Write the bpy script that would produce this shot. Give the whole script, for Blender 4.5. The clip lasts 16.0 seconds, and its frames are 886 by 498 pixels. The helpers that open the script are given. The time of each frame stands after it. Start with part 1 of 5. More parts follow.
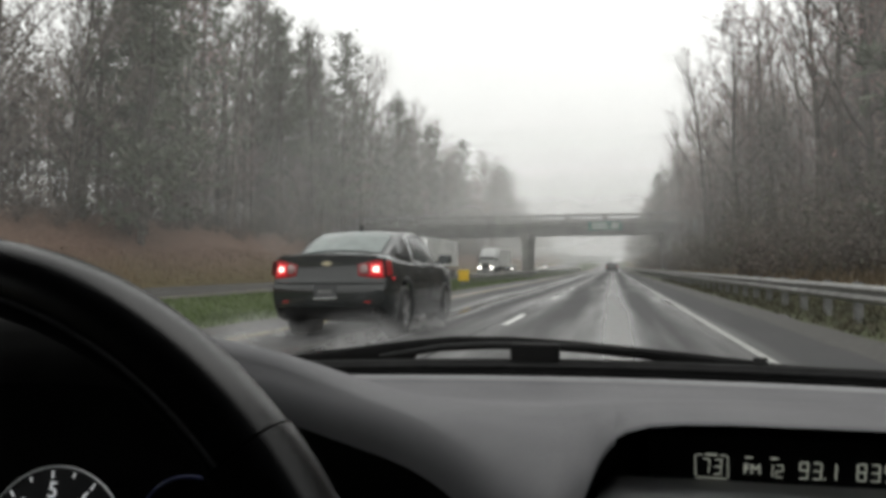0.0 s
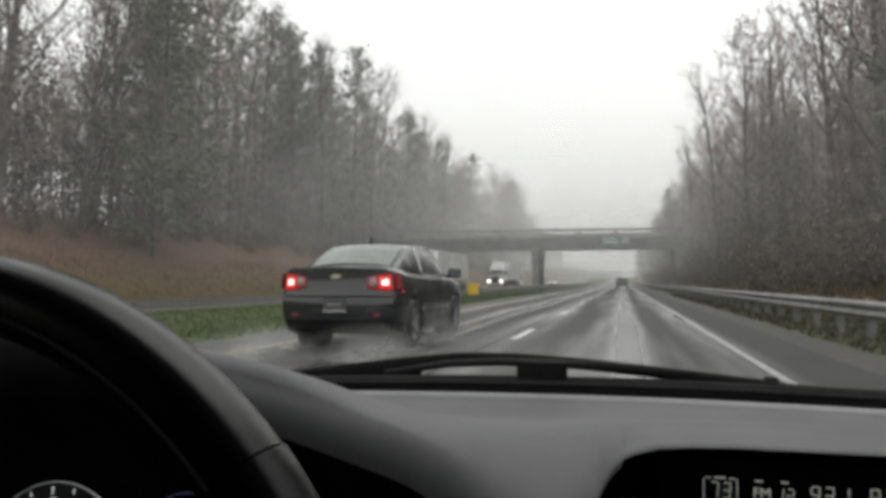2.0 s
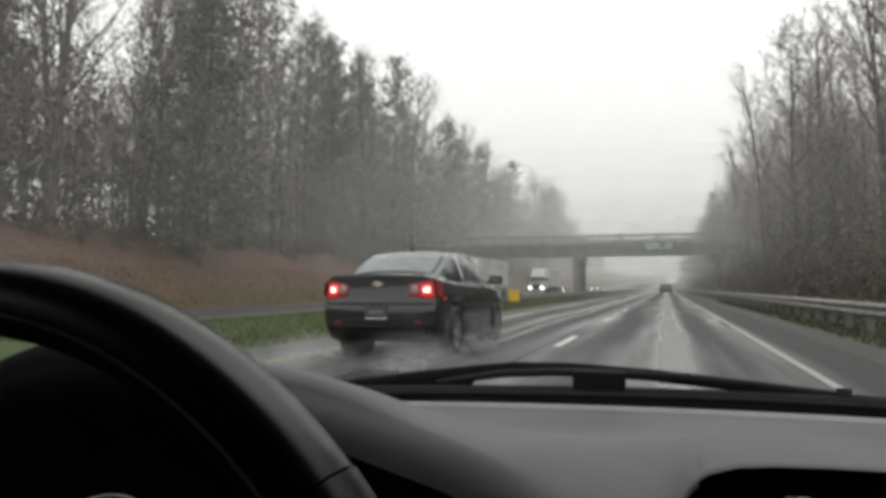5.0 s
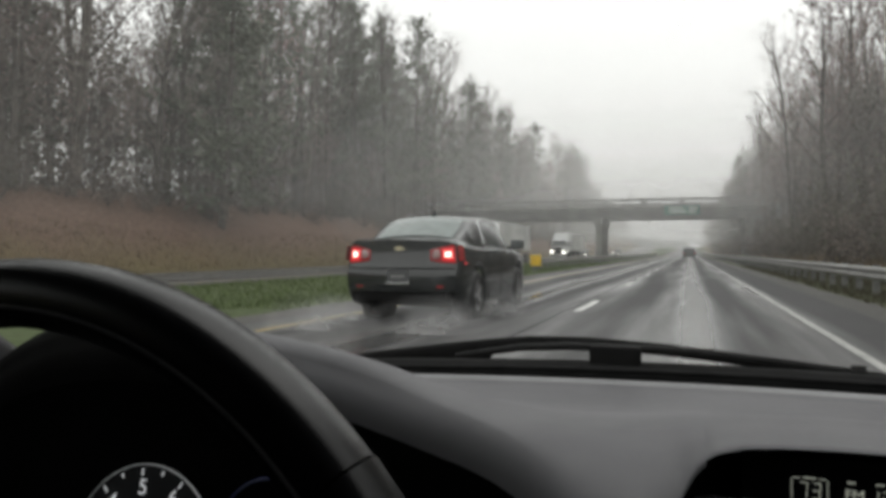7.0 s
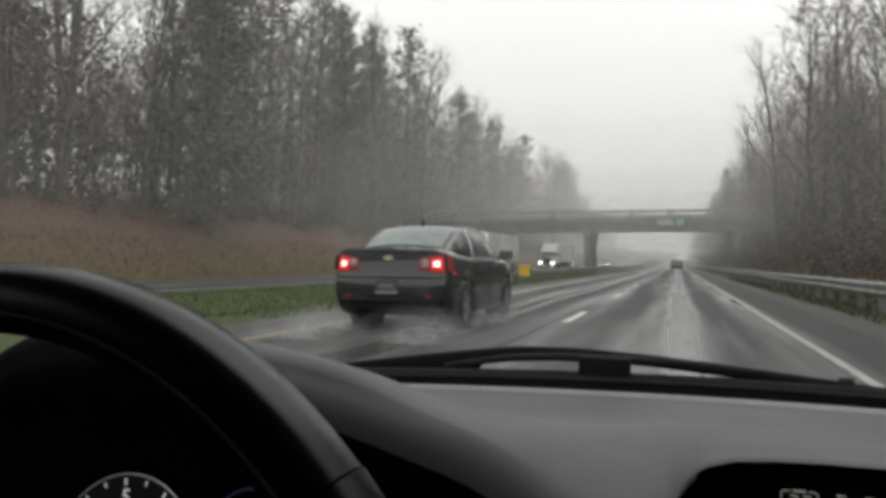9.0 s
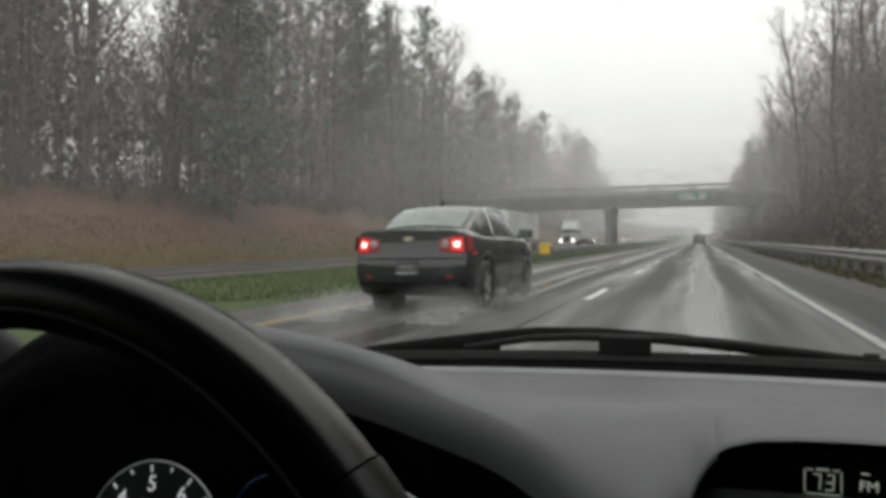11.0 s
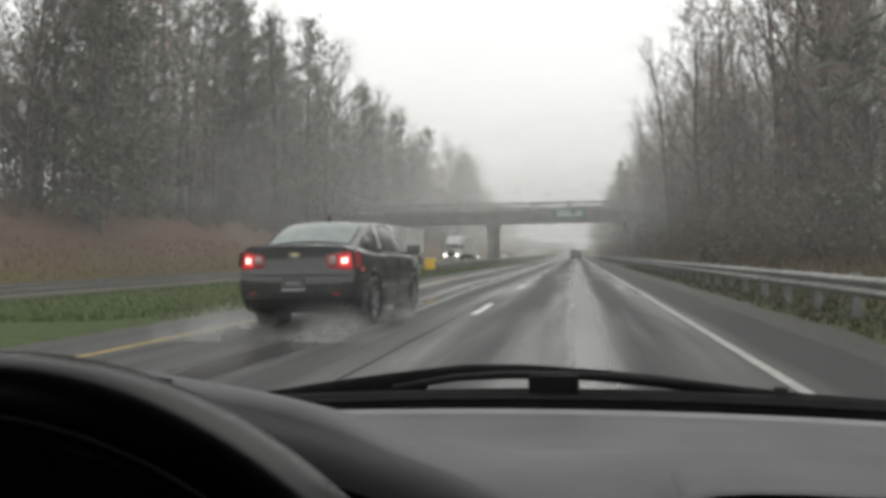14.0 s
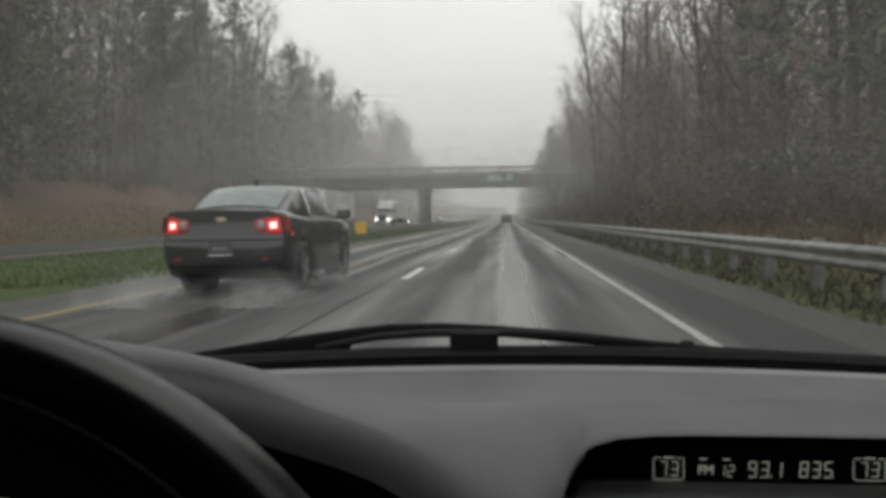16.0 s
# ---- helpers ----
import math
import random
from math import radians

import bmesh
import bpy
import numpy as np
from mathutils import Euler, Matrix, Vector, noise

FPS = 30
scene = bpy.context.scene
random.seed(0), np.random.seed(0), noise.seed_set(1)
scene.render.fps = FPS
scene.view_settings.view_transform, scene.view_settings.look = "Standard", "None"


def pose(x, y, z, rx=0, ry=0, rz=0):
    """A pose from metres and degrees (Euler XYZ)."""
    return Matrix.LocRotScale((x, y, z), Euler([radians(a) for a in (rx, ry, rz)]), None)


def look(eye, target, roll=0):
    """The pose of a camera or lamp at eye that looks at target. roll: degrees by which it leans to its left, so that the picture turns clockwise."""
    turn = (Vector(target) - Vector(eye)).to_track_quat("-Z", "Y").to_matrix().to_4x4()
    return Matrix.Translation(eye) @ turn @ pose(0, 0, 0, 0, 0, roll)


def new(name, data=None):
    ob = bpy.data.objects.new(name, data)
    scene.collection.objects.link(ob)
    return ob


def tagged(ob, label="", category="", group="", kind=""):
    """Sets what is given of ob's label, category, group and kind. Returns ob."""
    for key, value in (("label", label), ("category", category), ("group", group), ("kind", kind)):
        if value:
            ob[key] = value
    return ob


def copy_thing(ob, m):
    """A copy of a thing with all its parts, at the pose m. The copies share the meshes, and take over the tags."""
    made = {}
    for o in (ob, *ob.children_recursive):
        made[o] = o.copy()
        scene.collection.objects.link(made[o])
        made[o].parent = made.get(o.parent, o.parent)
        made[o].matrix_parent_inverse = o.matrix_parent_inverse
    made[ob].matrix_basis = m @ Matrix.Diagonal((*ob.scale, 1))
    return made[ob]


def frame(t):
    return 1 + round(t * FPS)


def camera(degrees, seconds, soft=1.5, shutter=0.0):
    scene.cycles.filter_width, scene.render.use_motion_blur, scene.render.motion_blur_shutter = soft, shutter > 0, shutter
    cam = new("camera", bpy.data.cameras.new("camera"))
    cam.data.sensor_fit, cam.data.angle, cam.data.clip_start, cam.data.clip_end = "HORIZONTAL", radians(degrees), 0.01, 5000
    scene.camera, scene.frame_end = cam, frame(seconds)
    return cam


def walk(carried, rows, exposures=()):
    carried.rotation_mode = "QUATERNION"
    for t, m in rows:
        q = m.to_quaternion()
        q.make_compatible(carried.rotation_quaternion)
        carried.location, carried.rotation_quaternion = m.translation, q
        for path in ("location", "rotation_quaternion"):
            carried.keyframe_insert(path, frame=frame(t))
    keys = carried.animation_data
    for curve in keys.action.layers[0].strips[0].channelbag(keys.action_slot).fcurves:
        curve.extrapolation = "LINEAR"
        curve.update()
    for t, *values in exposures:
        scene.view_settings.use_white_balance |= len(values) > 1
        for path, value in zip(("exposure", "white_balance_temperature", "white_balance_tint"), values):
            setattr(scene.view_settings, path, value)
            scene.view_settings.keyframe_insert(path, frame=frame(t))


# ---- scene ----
cam = camera(62.0, 16.0, soft=4.0)
PATH = [
    (0, pose(0.0942, -0.0151, 1.0595, 91.476, 0.314, 12.945)),
    (0.5, pose(0.0928, -0.0108, 1.0596, 92.800, 0.035, 13.872)),
    (1, pose(0.0962, -0.0075, 1.0578, 92.904, -0.265, 14.306)),
    (1.5, pose(0.0865, -0.0130, 1.0658, 93.143, 0.286, 14.262)),
    (2, pose(0.0966, -0.0084, 1.0620, 92.519, -0.094, 13.690)),
    (2.5, pose(0.0865, -0.0081, 1.0589, 94.409, 0.151, 13.257)),
    (3, pose(0.0855, -0.0045, 1.0656, 93.158, 0.282, 14.173)),
    (3.5, pose(0.0779, -0.0035, 1.0646, 93.434, 0.316, 16.005)),
    (4, pose(0.0953, 0.0008, 1.0537, 95.192, -0.200, 17.370)),
    (4.5, pose(0.0799, -0.0051, 1.0662, 92.129, -0.150, 16.806)),
    (4.7, pose(0.0777, 0.0092, 1.0629, 93.081, 0.205, 16.850)),
    (6.8, pose(0.0842, -0.0056, 1.0742, 91.051, -0.508, 17.087)),
    (7, pose(0.0850, -0.0061, 1.0778, 90.261, 0.006, 18.507)),
    (7.5, pose(0.0773, -0.0053, 1.0748, 91.192, -0.252, 18.561)),
    (8, pose(0.0706, -0.0038, 1.0779, 90.550, -0.649, 19.652)),
    (8.5, pose(0.0810, -0.0024, 1.0748, 90.067, -0.593, 18.824)),
    (9, pose(0.0828, -0.0030, 1.0772, 91.021, -0.521, 17.632)),
    (9.2, pose(0.0925, 0.0027, 1.0667, 88.616, -0.057, 17.992)),
    (11.3, pose(0.0812, -0.0018, 1.0811, 89.879, 0.673, 19.214)),
    (11.5, pose(0.0623, -0.0063, 1.0758, 91.136, 0.462, 19.166)),
    (12, pose(0.0614, -0.0040, 1.0819, 90.900, 1.504, 18.846)),
    (12.5, pose(0.0618, -0.0037, 1.0852, 88.478, 0.740, 15.392)),
    (13, pose(0.0464, 0.0004, 1.0966, 86.326, -0.063, 10.969)),
    (13.5, pose(0.0356, 0.0079, 1.0974, 89.637, 0.239, 10.787)),
    (14, pose(0.0287, -0.0031, 1.1108, 90.484, 0.579, 10.242)),
    (14.5, pose(0.0248, 0.0038, 1.1122, 90.136, 0.741, 10.200)),
    (15, pose(0.0302, -0.0079, 1.1126, 91.234, 0.228, 9.685)),
    (15.5, pose(0.0364, -0.0251, 1.1161, 90.350, 1.054, 8.594)),
    (16, pose(0.0417, -0.0118, 1.1060, 87.668, 0.683, 4.933)),
]
walk(cam, PATH, [(0.0, 0.05), (4.5, 0.03), (7.0, 0.0), (9.0, -0.1), (11.3, 0.12), (12.0, 0.26), (12.6, 0.22), (13.4, 0.14), (14.2, -0.02), (15.2, -0.12), (16.0, -0.25)])

# ---- world and light ----
world = bpy.data.worlds.new("overcast_sky")
scene.world = world
world.use_nodes = True
wn, wl = world.node_tree.nodes, world.node_tree.links
wn.clear()
w_out = wn.new("ShaderNodeOutputWorld")
w_bg = wn.new("ShaderNodeBackground")
w_sky = wn.new("ShaderNodeTexSky")
w_sky.sky_type, w_sky.sun_disc = "NISHITA", False
w_sky.sun_elevation, w_sky.sun_rotation = radians(48), radians(20)
w_sky.dust_density, w_sky.air_density = 6.0, 1.0
w_hsv = wn.new("ShaderNodeHueSaturation")
w_hsv.inputs["Saturation"].default_value = 0.05
w_hsv.inputs["Value"].default_value = 0.015
w_tc = wn.new("ShaderNodeTexCoord")
w_sep = wn.new("ShaderNodeSeparateXYZ")
w_ramp = wn.new("ShaderNodeValToRGB")
w_ramp.color_ramp.elements[0].position, w_ramp.color_ramp.elements[0].color = 0.0, (0.70, 0.70, 0.69, 1)
w_ramp.color_ramp.elements[1].position, w_ramp.color_ramp.elements[1].color = 0.38, (1.04, 1.05, 1.03, 1)
e_mid = w_ramp.color_ramp.elements.new(0.13)
e_mid.color = (0.90, 0.90, 0.885, 1)
w_add = wn.new("ShaderNodeMix")
w_add.data_type, w_add.blend_type = "RGBA", "ADD"
w_add.inputs["Factor"].default_value = 1.0
wl.new(w_tc.outputs["Generated"], w_sep.inputs[0])
wl.new(w_sep.outputs["Z"], w_ramp.inputs[0])
wl.new(w_sky.outputs[0], w_hsv.inputs["Color"])
wl.new(w_ramp.outputs[0], w_add.inputs["A"])
wl.new(w_hsv.outputs[0], w_add.inputs["B"])
wl.new(w_add.outputs["Result"], w_bg.inputs["Color"])
w_bg.inputs["Strength"].default_value = 1.0
wl.new(w_bg.outputs[0], w_out.inputs[0])

sun_data = bpy.data.lights.new("sun", "SUN")
sun_data.energy, sun_data.angle, sun_data.color = 0.5, radians(40), (1.0, 0.98, 0.95)
sun = new("sun", sun_data)
sun.matrix_world = look((30, 60, 120), (10, 20, 0))


# ---- materials ----
def mat_base(name, rough=0.6, metal=0.0, spec=0.5):
    m = bpy.data.materials.new(name)
    m.use_nodes = True
    b = m.node_tree.nodes["Principled BSDF"]
    b.inputs["Roughness"].default_value = rough
    b.inputs["Metallic"].default_value = metal
    b.inputs["Specular IOR Level"].default_value = spec
    return m, m.node_tree.nodes, m.node_tree.links, b


def noise_mat(name, c1, c2, scale, rough=0.6, metal=0.0, bump=0.0, bump_scale=None, spec=0.5, per_object=0.0, detail=5.0, rough2=None):
    """Two-tone surface: broad stains, fine grain and relief."""
    m, n, l, b = mat_base(name, rough, metal, spec)
    geo = n.new("ShaderNodeNewGeometry")
    tx = n.new("ShaderNodeTexNoise")
    tx.inputs["Scale"].default_value, tx.inputs["Detail"].default_value = scale, detail
    l.new(geo.outputs["Position"], tx.inputs["Vector"])
    rp = n.new("ShaderNodeValToRGB")
    rp.color_ramp.elements[0].position, rp.color_ramp.elements[1].position = 0.32, 0.68
    rp.color_ramp.elements[0].color, rp.color_ramp.elements[1].color = (*c1, 1), (*c2, 1)
    l.new(tx.outputs["Fac"], rp.inputs[0])
    out = rp.outputs[0]
    if per_object:
        oi = n.new("ShaderNodeObjectInfo")
        mp = n.new("ShaderNodeMapRange")
        mp.inputs["To Min"].default_value, mp.inputs["To Max"].default_value = 1 - per_object, 1 + per_object
        l.new(oi.outputs["Random"], mp.inputs["Value"])
        hv = n.new("ShaderNodeHueSaturation")
        l.new(mp.outputs[0], hv.inputs["Value"])
        l.new(out, hv.inputs["Color"])
        out = hv.outputs[0]
    l.new(out, b.inputs["Base Color"])
    if rough2 is not None:
        mr = n.new("ShaderNodeMapRange")
        mr.inputs["To Min"].default_value, mr.inputs["To Max"].default_value = rough, rough2
        l.new(tx.outputs["Fac"], mr.inputs["Value"])
        l.new(mr.outputs[0], b.inputs["Roughness"])
    if bump:
        t2 = n.new("ShaderNodeTexNoise")
        t2.inputs["Scale"].default_value, t2.inputs["Detail"].default_value = bump_scale or scale * 8, 3
        l.new(geo.outputs["Position"], t2.inputs["Vector"])
        bp = n.new("ShaderNodeBump")
        bp.inputs["Strength"].default_value, bp.inputs["Distance"].default_value = bump, 0.02 if scale < 20 else 0.0006
        l.new(t2.outputs["Fac"], bp.inputs["Height"])
        l.new(bp.outputs[0], b.inputs["Normal"])
    return m


def glow_mat(name, colour, strength):
    m, n, l, b = mat_base(name, 0.3)
    b.inputs["Base Color"].default_value = (*colour, 1)
    b.inputs["Emission Color"].default_value = (*colour, 1)
    b.inputs["Emission Strength"].default_value = strength
    return m


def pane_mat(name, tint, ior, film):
    """Wet thin pane: see-through, the air's haze put into a faint milky film, and a Fresnel-driven mirror gloss."""
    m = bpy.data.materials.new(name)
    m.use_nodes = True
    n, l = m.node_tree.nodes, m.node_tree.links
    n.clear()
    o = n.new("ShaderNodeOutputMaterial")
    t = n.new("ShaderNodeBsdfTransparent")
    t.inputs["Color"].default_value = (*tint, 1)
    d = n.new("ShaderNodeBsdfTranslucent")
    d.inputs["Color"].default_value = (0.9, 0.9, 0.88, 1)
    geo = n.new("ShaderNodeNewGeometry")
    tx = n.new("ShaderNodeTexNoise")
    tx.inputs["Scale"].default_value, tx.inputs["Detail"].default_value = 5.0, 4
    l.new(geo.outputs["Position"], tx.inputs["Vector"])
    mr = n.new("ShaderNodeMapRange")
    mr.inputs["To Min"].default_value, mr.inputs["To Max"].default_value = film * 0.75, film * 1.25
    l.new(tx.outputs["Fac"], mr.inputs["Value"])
    # the haze veil thins towards the foot, so wiper and near car stay dark
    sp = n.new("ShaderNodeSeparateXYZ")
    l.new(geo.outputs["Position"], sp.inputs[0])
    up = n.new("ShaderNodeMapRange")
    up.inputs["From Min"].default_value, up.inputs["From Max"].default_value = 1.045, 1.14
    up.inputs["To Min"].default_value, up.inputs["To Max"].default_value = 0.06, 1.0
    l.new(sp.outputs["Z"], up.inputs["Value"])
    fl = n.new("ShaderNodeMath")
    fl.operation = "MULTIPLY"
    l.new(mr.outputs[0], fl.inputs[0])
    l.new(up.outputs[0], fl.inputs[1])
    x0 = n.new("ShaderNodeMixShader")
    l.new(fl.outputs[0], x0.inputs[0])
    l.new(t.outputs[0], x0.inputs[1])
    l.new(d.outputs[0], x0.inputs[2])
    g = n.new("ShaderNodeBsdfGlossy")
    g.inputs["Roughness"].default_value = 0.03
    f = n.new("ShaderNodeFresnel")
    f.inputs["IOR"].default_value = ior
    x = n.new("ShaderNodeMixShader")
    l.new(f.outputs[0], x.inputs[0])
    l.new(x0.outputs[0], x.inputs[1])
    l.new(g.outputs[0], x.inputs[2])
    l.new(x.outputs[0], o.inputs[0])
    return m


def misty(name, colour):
    """Glowing backdrop of woods, the rain mist's haze put into its colour: almost no contrast left."""
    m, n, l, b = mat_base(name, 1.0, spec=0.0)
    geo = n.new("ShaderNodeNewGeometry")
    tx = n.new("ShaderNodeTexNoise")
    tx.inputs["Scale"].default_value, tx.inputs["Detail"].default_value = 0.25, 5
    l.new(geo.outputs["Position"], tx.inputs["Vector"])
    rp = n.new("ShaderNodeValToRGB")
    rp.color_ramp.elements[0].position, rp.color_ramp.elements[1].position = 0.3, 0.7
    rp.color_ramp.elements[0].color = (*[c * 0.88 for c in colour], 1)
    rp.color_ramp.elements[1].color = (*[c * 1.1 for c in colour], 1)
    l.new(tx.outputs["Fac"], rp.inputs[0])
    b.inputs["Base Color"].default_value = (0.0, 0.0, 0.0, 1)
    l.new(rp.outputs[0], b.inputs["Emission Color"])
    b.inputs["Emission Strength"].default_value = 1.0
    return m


def road_mat(name, x_tracks, x_film):
    """Wet worn asphalt: dark wheel tracks and smoother water films run along the lanes."""
    m, n, l, b = mat_base(name, 0.4)
    geo = n.new("ShaderNodeNewGeometry")
    sp = n.new("ShaderNodeSeparateXYZ")
    l.new(geo.outputs["Position"], sp.inputs[0])
    mapn = n.new("ShaderNodeMapping")
    mapn.inputs["Scale"].default_value = (1.0, 0.05, 1.0)
    l.new(geo.outputs["Position"], mapn.inputs[0])
    streak = n.new("ShaderNodeTexNoise")
    streak.inputs["Scale"].default_value, streak.inputs["Detail"].default_value = 1.3, 6
    l.new(mapn.outputs[0], streak.inputs["Vector"])
    patch = n.new("ShaderNodeTexNoise")
    patch.inputs["Scale"].default_value, patch.inputs["Detail"].default_value = 0.35, 6
    l.new(geo.outputs["Position"], patch.inputs["Vector"])
    grit = n.new("ShaderNodeTexNoise")
    grit.inputs["Scale"].default_value, grit.inputs["Detail"].default_value = 60, 2
    l.new(geo.outputs["Position"], grit.inputs["Vector"])
    # wheel tracks across the lane
    tr = n.new("ShaderNodeMath")
    tr.operation = "MULTIPLY_ADD"
    tr.inputs[1].default_value, tr.inputs[2].default_value = 2 * math.pi / 1.83, x_tracks
    l.new(sp.outputs["X"], tr.inputs[0])
    cs = n.new("ShaderNodeMath")
    cs.operation = "COSINE"
    l.new(tr.outputs[0], cs.inputs[0])
    mixf = n.new("ShaderNodeMath")
    mixf.operation = "MULTIPLY_ADD"
    mixf.inputs[1].default_value = 0.16
    l.new(cs.outputs[0], mixf.inputs[0])
    l.new(streak.outputs["Fac"], mixf.inputs[2])
    # the shoulder beyond the edge line is not polished by wheels
    shoulder = n.new("ShaderNodeMapRange")
    shoulder.inputs["From Min"].default_value, shoulder.inputs["From Max"].default_value = 1.85, 2.25
    shoulder.inputs["To Min"].default_value, shoulder.inputs["To Max"].default_value = 0.0, 0.22
    l.new(sp.outputs["X"], shoulder.inputs["Value"])
    worn = n.new("ShaderNodeMath")
    worn.operation = "SUBTRACT"
    l.new(mixf.outputs[0], worn.inputs[0])
    l.new(shoulder.outputs[0], worn.inputs[1])
    rp = n.new("ShaderNodeValToRGB")
    rp.color_ramp.elements[0].position, rp.color_ramp.elements[1].position = 0.3, 0.75
    rp.color_ramp.elements[0].color, rp.color_ramp.elements[1].color = (0.040, 0.040, 0.041, 1), (0.095, 0.094, 0.092, 1)
    l.new(worn.outputs[0], rp.inputs[0])
    mg = n.new("ShaderNodeMix")
    mg.data_type, mg.blend_type = "RGBA", "MULTIPLY"
    mg.inputs["Factor"].default_value = 0.5
    l.new(rp.outputs[0], mg.inputs["A"])
    l.new(patch.outputs["Fac"], mg.inputs["B"])
    l.new(mg.outputs["Result"], b.inputs["Base Color"])
    film = n.new("ShaderNodeMath")
    film.operation = "PINGPONG"
    film.inputs[1].default_value = 1.83
    off = n.new("ShaderNodeMath")
    off.inputs[1].default_value = x_film
    l.new(sp.outputs["X"], off.inputs[0])
    l.new(off.outputs[0], film.inputs[0])
    fm = n.new("ShaderNodeMapRange")
    fm.interpolation_type = "SMOOTHSTEP"
    fm.inputs["From Min"].default_value, fm.inputs["From Max"].default_value = 0.06, 0.55
    fm.inputs["To Min"].default_value, fm.inputs["To Max"].default_value = 0.36, 0.0
    l.new(film.outputs[0], fm.inputs["Value"])
    wet = n.new("ShaderNodeMath")
    l.new(worn.outputs[0], wet.inputs[0])
    l.new(fm.outputs[0], wet.inputs[1])
    mr = n.new("ShaderNodeMapRange")
    mr.inputs["From Min"].default_value, mr.inputs["From Max"].default_value = 0.35, 0.92
    mr.inputs["To Min"].default_value, mr.inputs["To Max"].default_value = 0.78, 0.12
    l.new(wet.outputs[0], mr.inputs["Value"])
    l.new(mr.outputs[0], b.inputs["Roughness"])
    bp = n.new("ShaderNodeBump")
    bp.inputs["Strength"].default_value, bp.inputs["Distance"].default_value = 0.25, 0.004
    l.new(grit.outputs["Fac"], bp.inputs["Height"])
    l.new(bp.outputs[0], b.inputs["Normal"])
    return m


def ground_mat():
    """Grass on the median and verges, leaf litter and tan dead grass on the banks."""
    m, n, l, b = mat_base("ground", 0.9, spec=0.15)
    geo = n.new("ShaderNodeNewGeometry")
    sp = n.new("ShaderNodeSeparateXYZ")
    l.new(geo.outputs["Position"], sp.inputs[0])
    big = n.new("ShaderNodeTexNoise")
    big.inputs["Scale"].default_value, big.inputs["Detail"].default_value = 0.25, 6
    fine = n.new("ShaderNodeTexNoise")
    fine.inputs["Scale"].default_value, fine.inputs["Detail"].default_value = 5.0, 5
    for q in (big, fine):
        l.new(geo.outputs["Position"], q.inputs["Vector"])
    sh = n.new("ShaderNodeMath")
    sh.operation = "MULTIPLY_ADD"
    sh.inputs[1].default_value = 3.0
    l.new(big.outputs["Fac"], sh.inputs[0])
    l.new(sp.outputs["X"], sh.inputs[2])
    mr = n.new("ShaderNodeMapRange")
    mr.inputs["From Min"].default_value, mr.inputs["From Max"].default_value = -60, 60
    l.new(sh.outputs[0], mr.inputs["Value"])
    rp = n.new("ShaderNodeValToRGB")
    cr = rp.color_ramp
    cr.elements[0].position, cr.elements[0].color = 0.0, (0.085, 0.058, 0.042, 1)
    cr.elements[1].position, cr.elements[1].color = 1.0, (0.085, 0.062, 0.046, 1)
    for pos, col in ((0.20, (0.11, 0.078, 0.062)), (0.262, (0.12, 0.080, 0.061)), (0.285, (0.105, 0.085, 0.045)), (0.34, (0.07, 0.078, 0.042)), (0.42, (0.062, 0.08, 0.036)),
                     (0.50, (0.066, 0.084, 0.038)), (0.555, (0.075, 0.08, 0.045)), (0.575, (0.15, 0.115, 0.065)), (0.62, (0.11, 0.078, 0.052))):
        e = cr.elements.new(pos)
        e.color = (*col, 1)
    l.new(mr.outputs[0], rp.inputs[0])
    hv = n.new("ShaderNodeHueSaturation")
    m2 = n.new("ShaderNodeMapRange")
    m2.inputs["From Min"].default_value, m2.inputs["From Max"].default_value = 0.3, 0.7
    m2.inputs["To Min"].default_value, m2.inputs["To Max"].default_value = 0.65, 1.35
    l.new(fine.outputs["Fac"], m2.inputs["Value"])
    l.new(m2.outputs[0], hv.inputs["Value"])
    l.new(rp.outputs[0], hv.inputs["Color"])
    l.new(hv.outputs[0], b.inputs["Base Color"])
    bp = n.new("ShaderNodeBump")
    bp.inputs["Strength"].default_value, bp.inputs["Distance"].default_value = 0.8, 0.08
    l.new(fine.outputs["Fac"], bp.inputs["Height"])
    l.new(bp.outputs[0], b.inputs["Normal"])
    return m


M_ROAD = road_mat("wet_asphalt", 0.6, -0.25)
M_ROAD2 = road_mat("wet_asphalt_far", 2.0, 18.5)
M_GROUND = ground_mat()
M_WHITE_LINE = noise_mat("white_road_paint", (0.22, 0.22, 0.21), (0.46, 0.46, 0.44), 7, 0.45)
M_LANE_DASH = noise_mat("fresh_white_lane_paint", (0.48, 0.48, 0.46), (0.74, 0.74, 0.72), 9, 0.45)
M_YELLOW_LINE = noise_mat("yellow_road_paint", (0.26, 0.20, 0.08), (0.50, 0.37, 0.13), 6, 0.5)
M_GRAVEL = noise_mat("wet_gravel", (0.032, 0.030, 0.028), (0.078, 0.074, 0.067), 9, 0.7, bump=0.6)
M_BARK = noise_mat("wet_grey_bark", (0.058, 0.050, 0.044), (0.140, 0.124, 0.108), 2.2, 0.9, bump=0.6, per_object=0.3)
M_TWIG = noise_mat("grey_brown_twigs", (0.160, 0.142, 0.129), (0.285, 0.256, 0.236), 1.0, 0.9, per_object=0.3)
M_BUD = noise_mat("reddish_spring_buds", (0.24, 0.158, 0.152), (0.38, 0.262, 0.25), 0.7, 0.8, per_object=0.25)
M_NEEDLE = noise_mat("dark_pine_needles", (0.082, 0.092, 0.066), (0.138, 0.15, 0.11), 0.9, 0.75, per_object=0.25)
# darker twig brown, the canopy's shade put into the colour
M_UNDER = noise_mat("wet_shaded_brown_undergrowth", (0.068, 0.058, 0.050), (0.145, 0.124, 0.108), 0.5, 0.9)
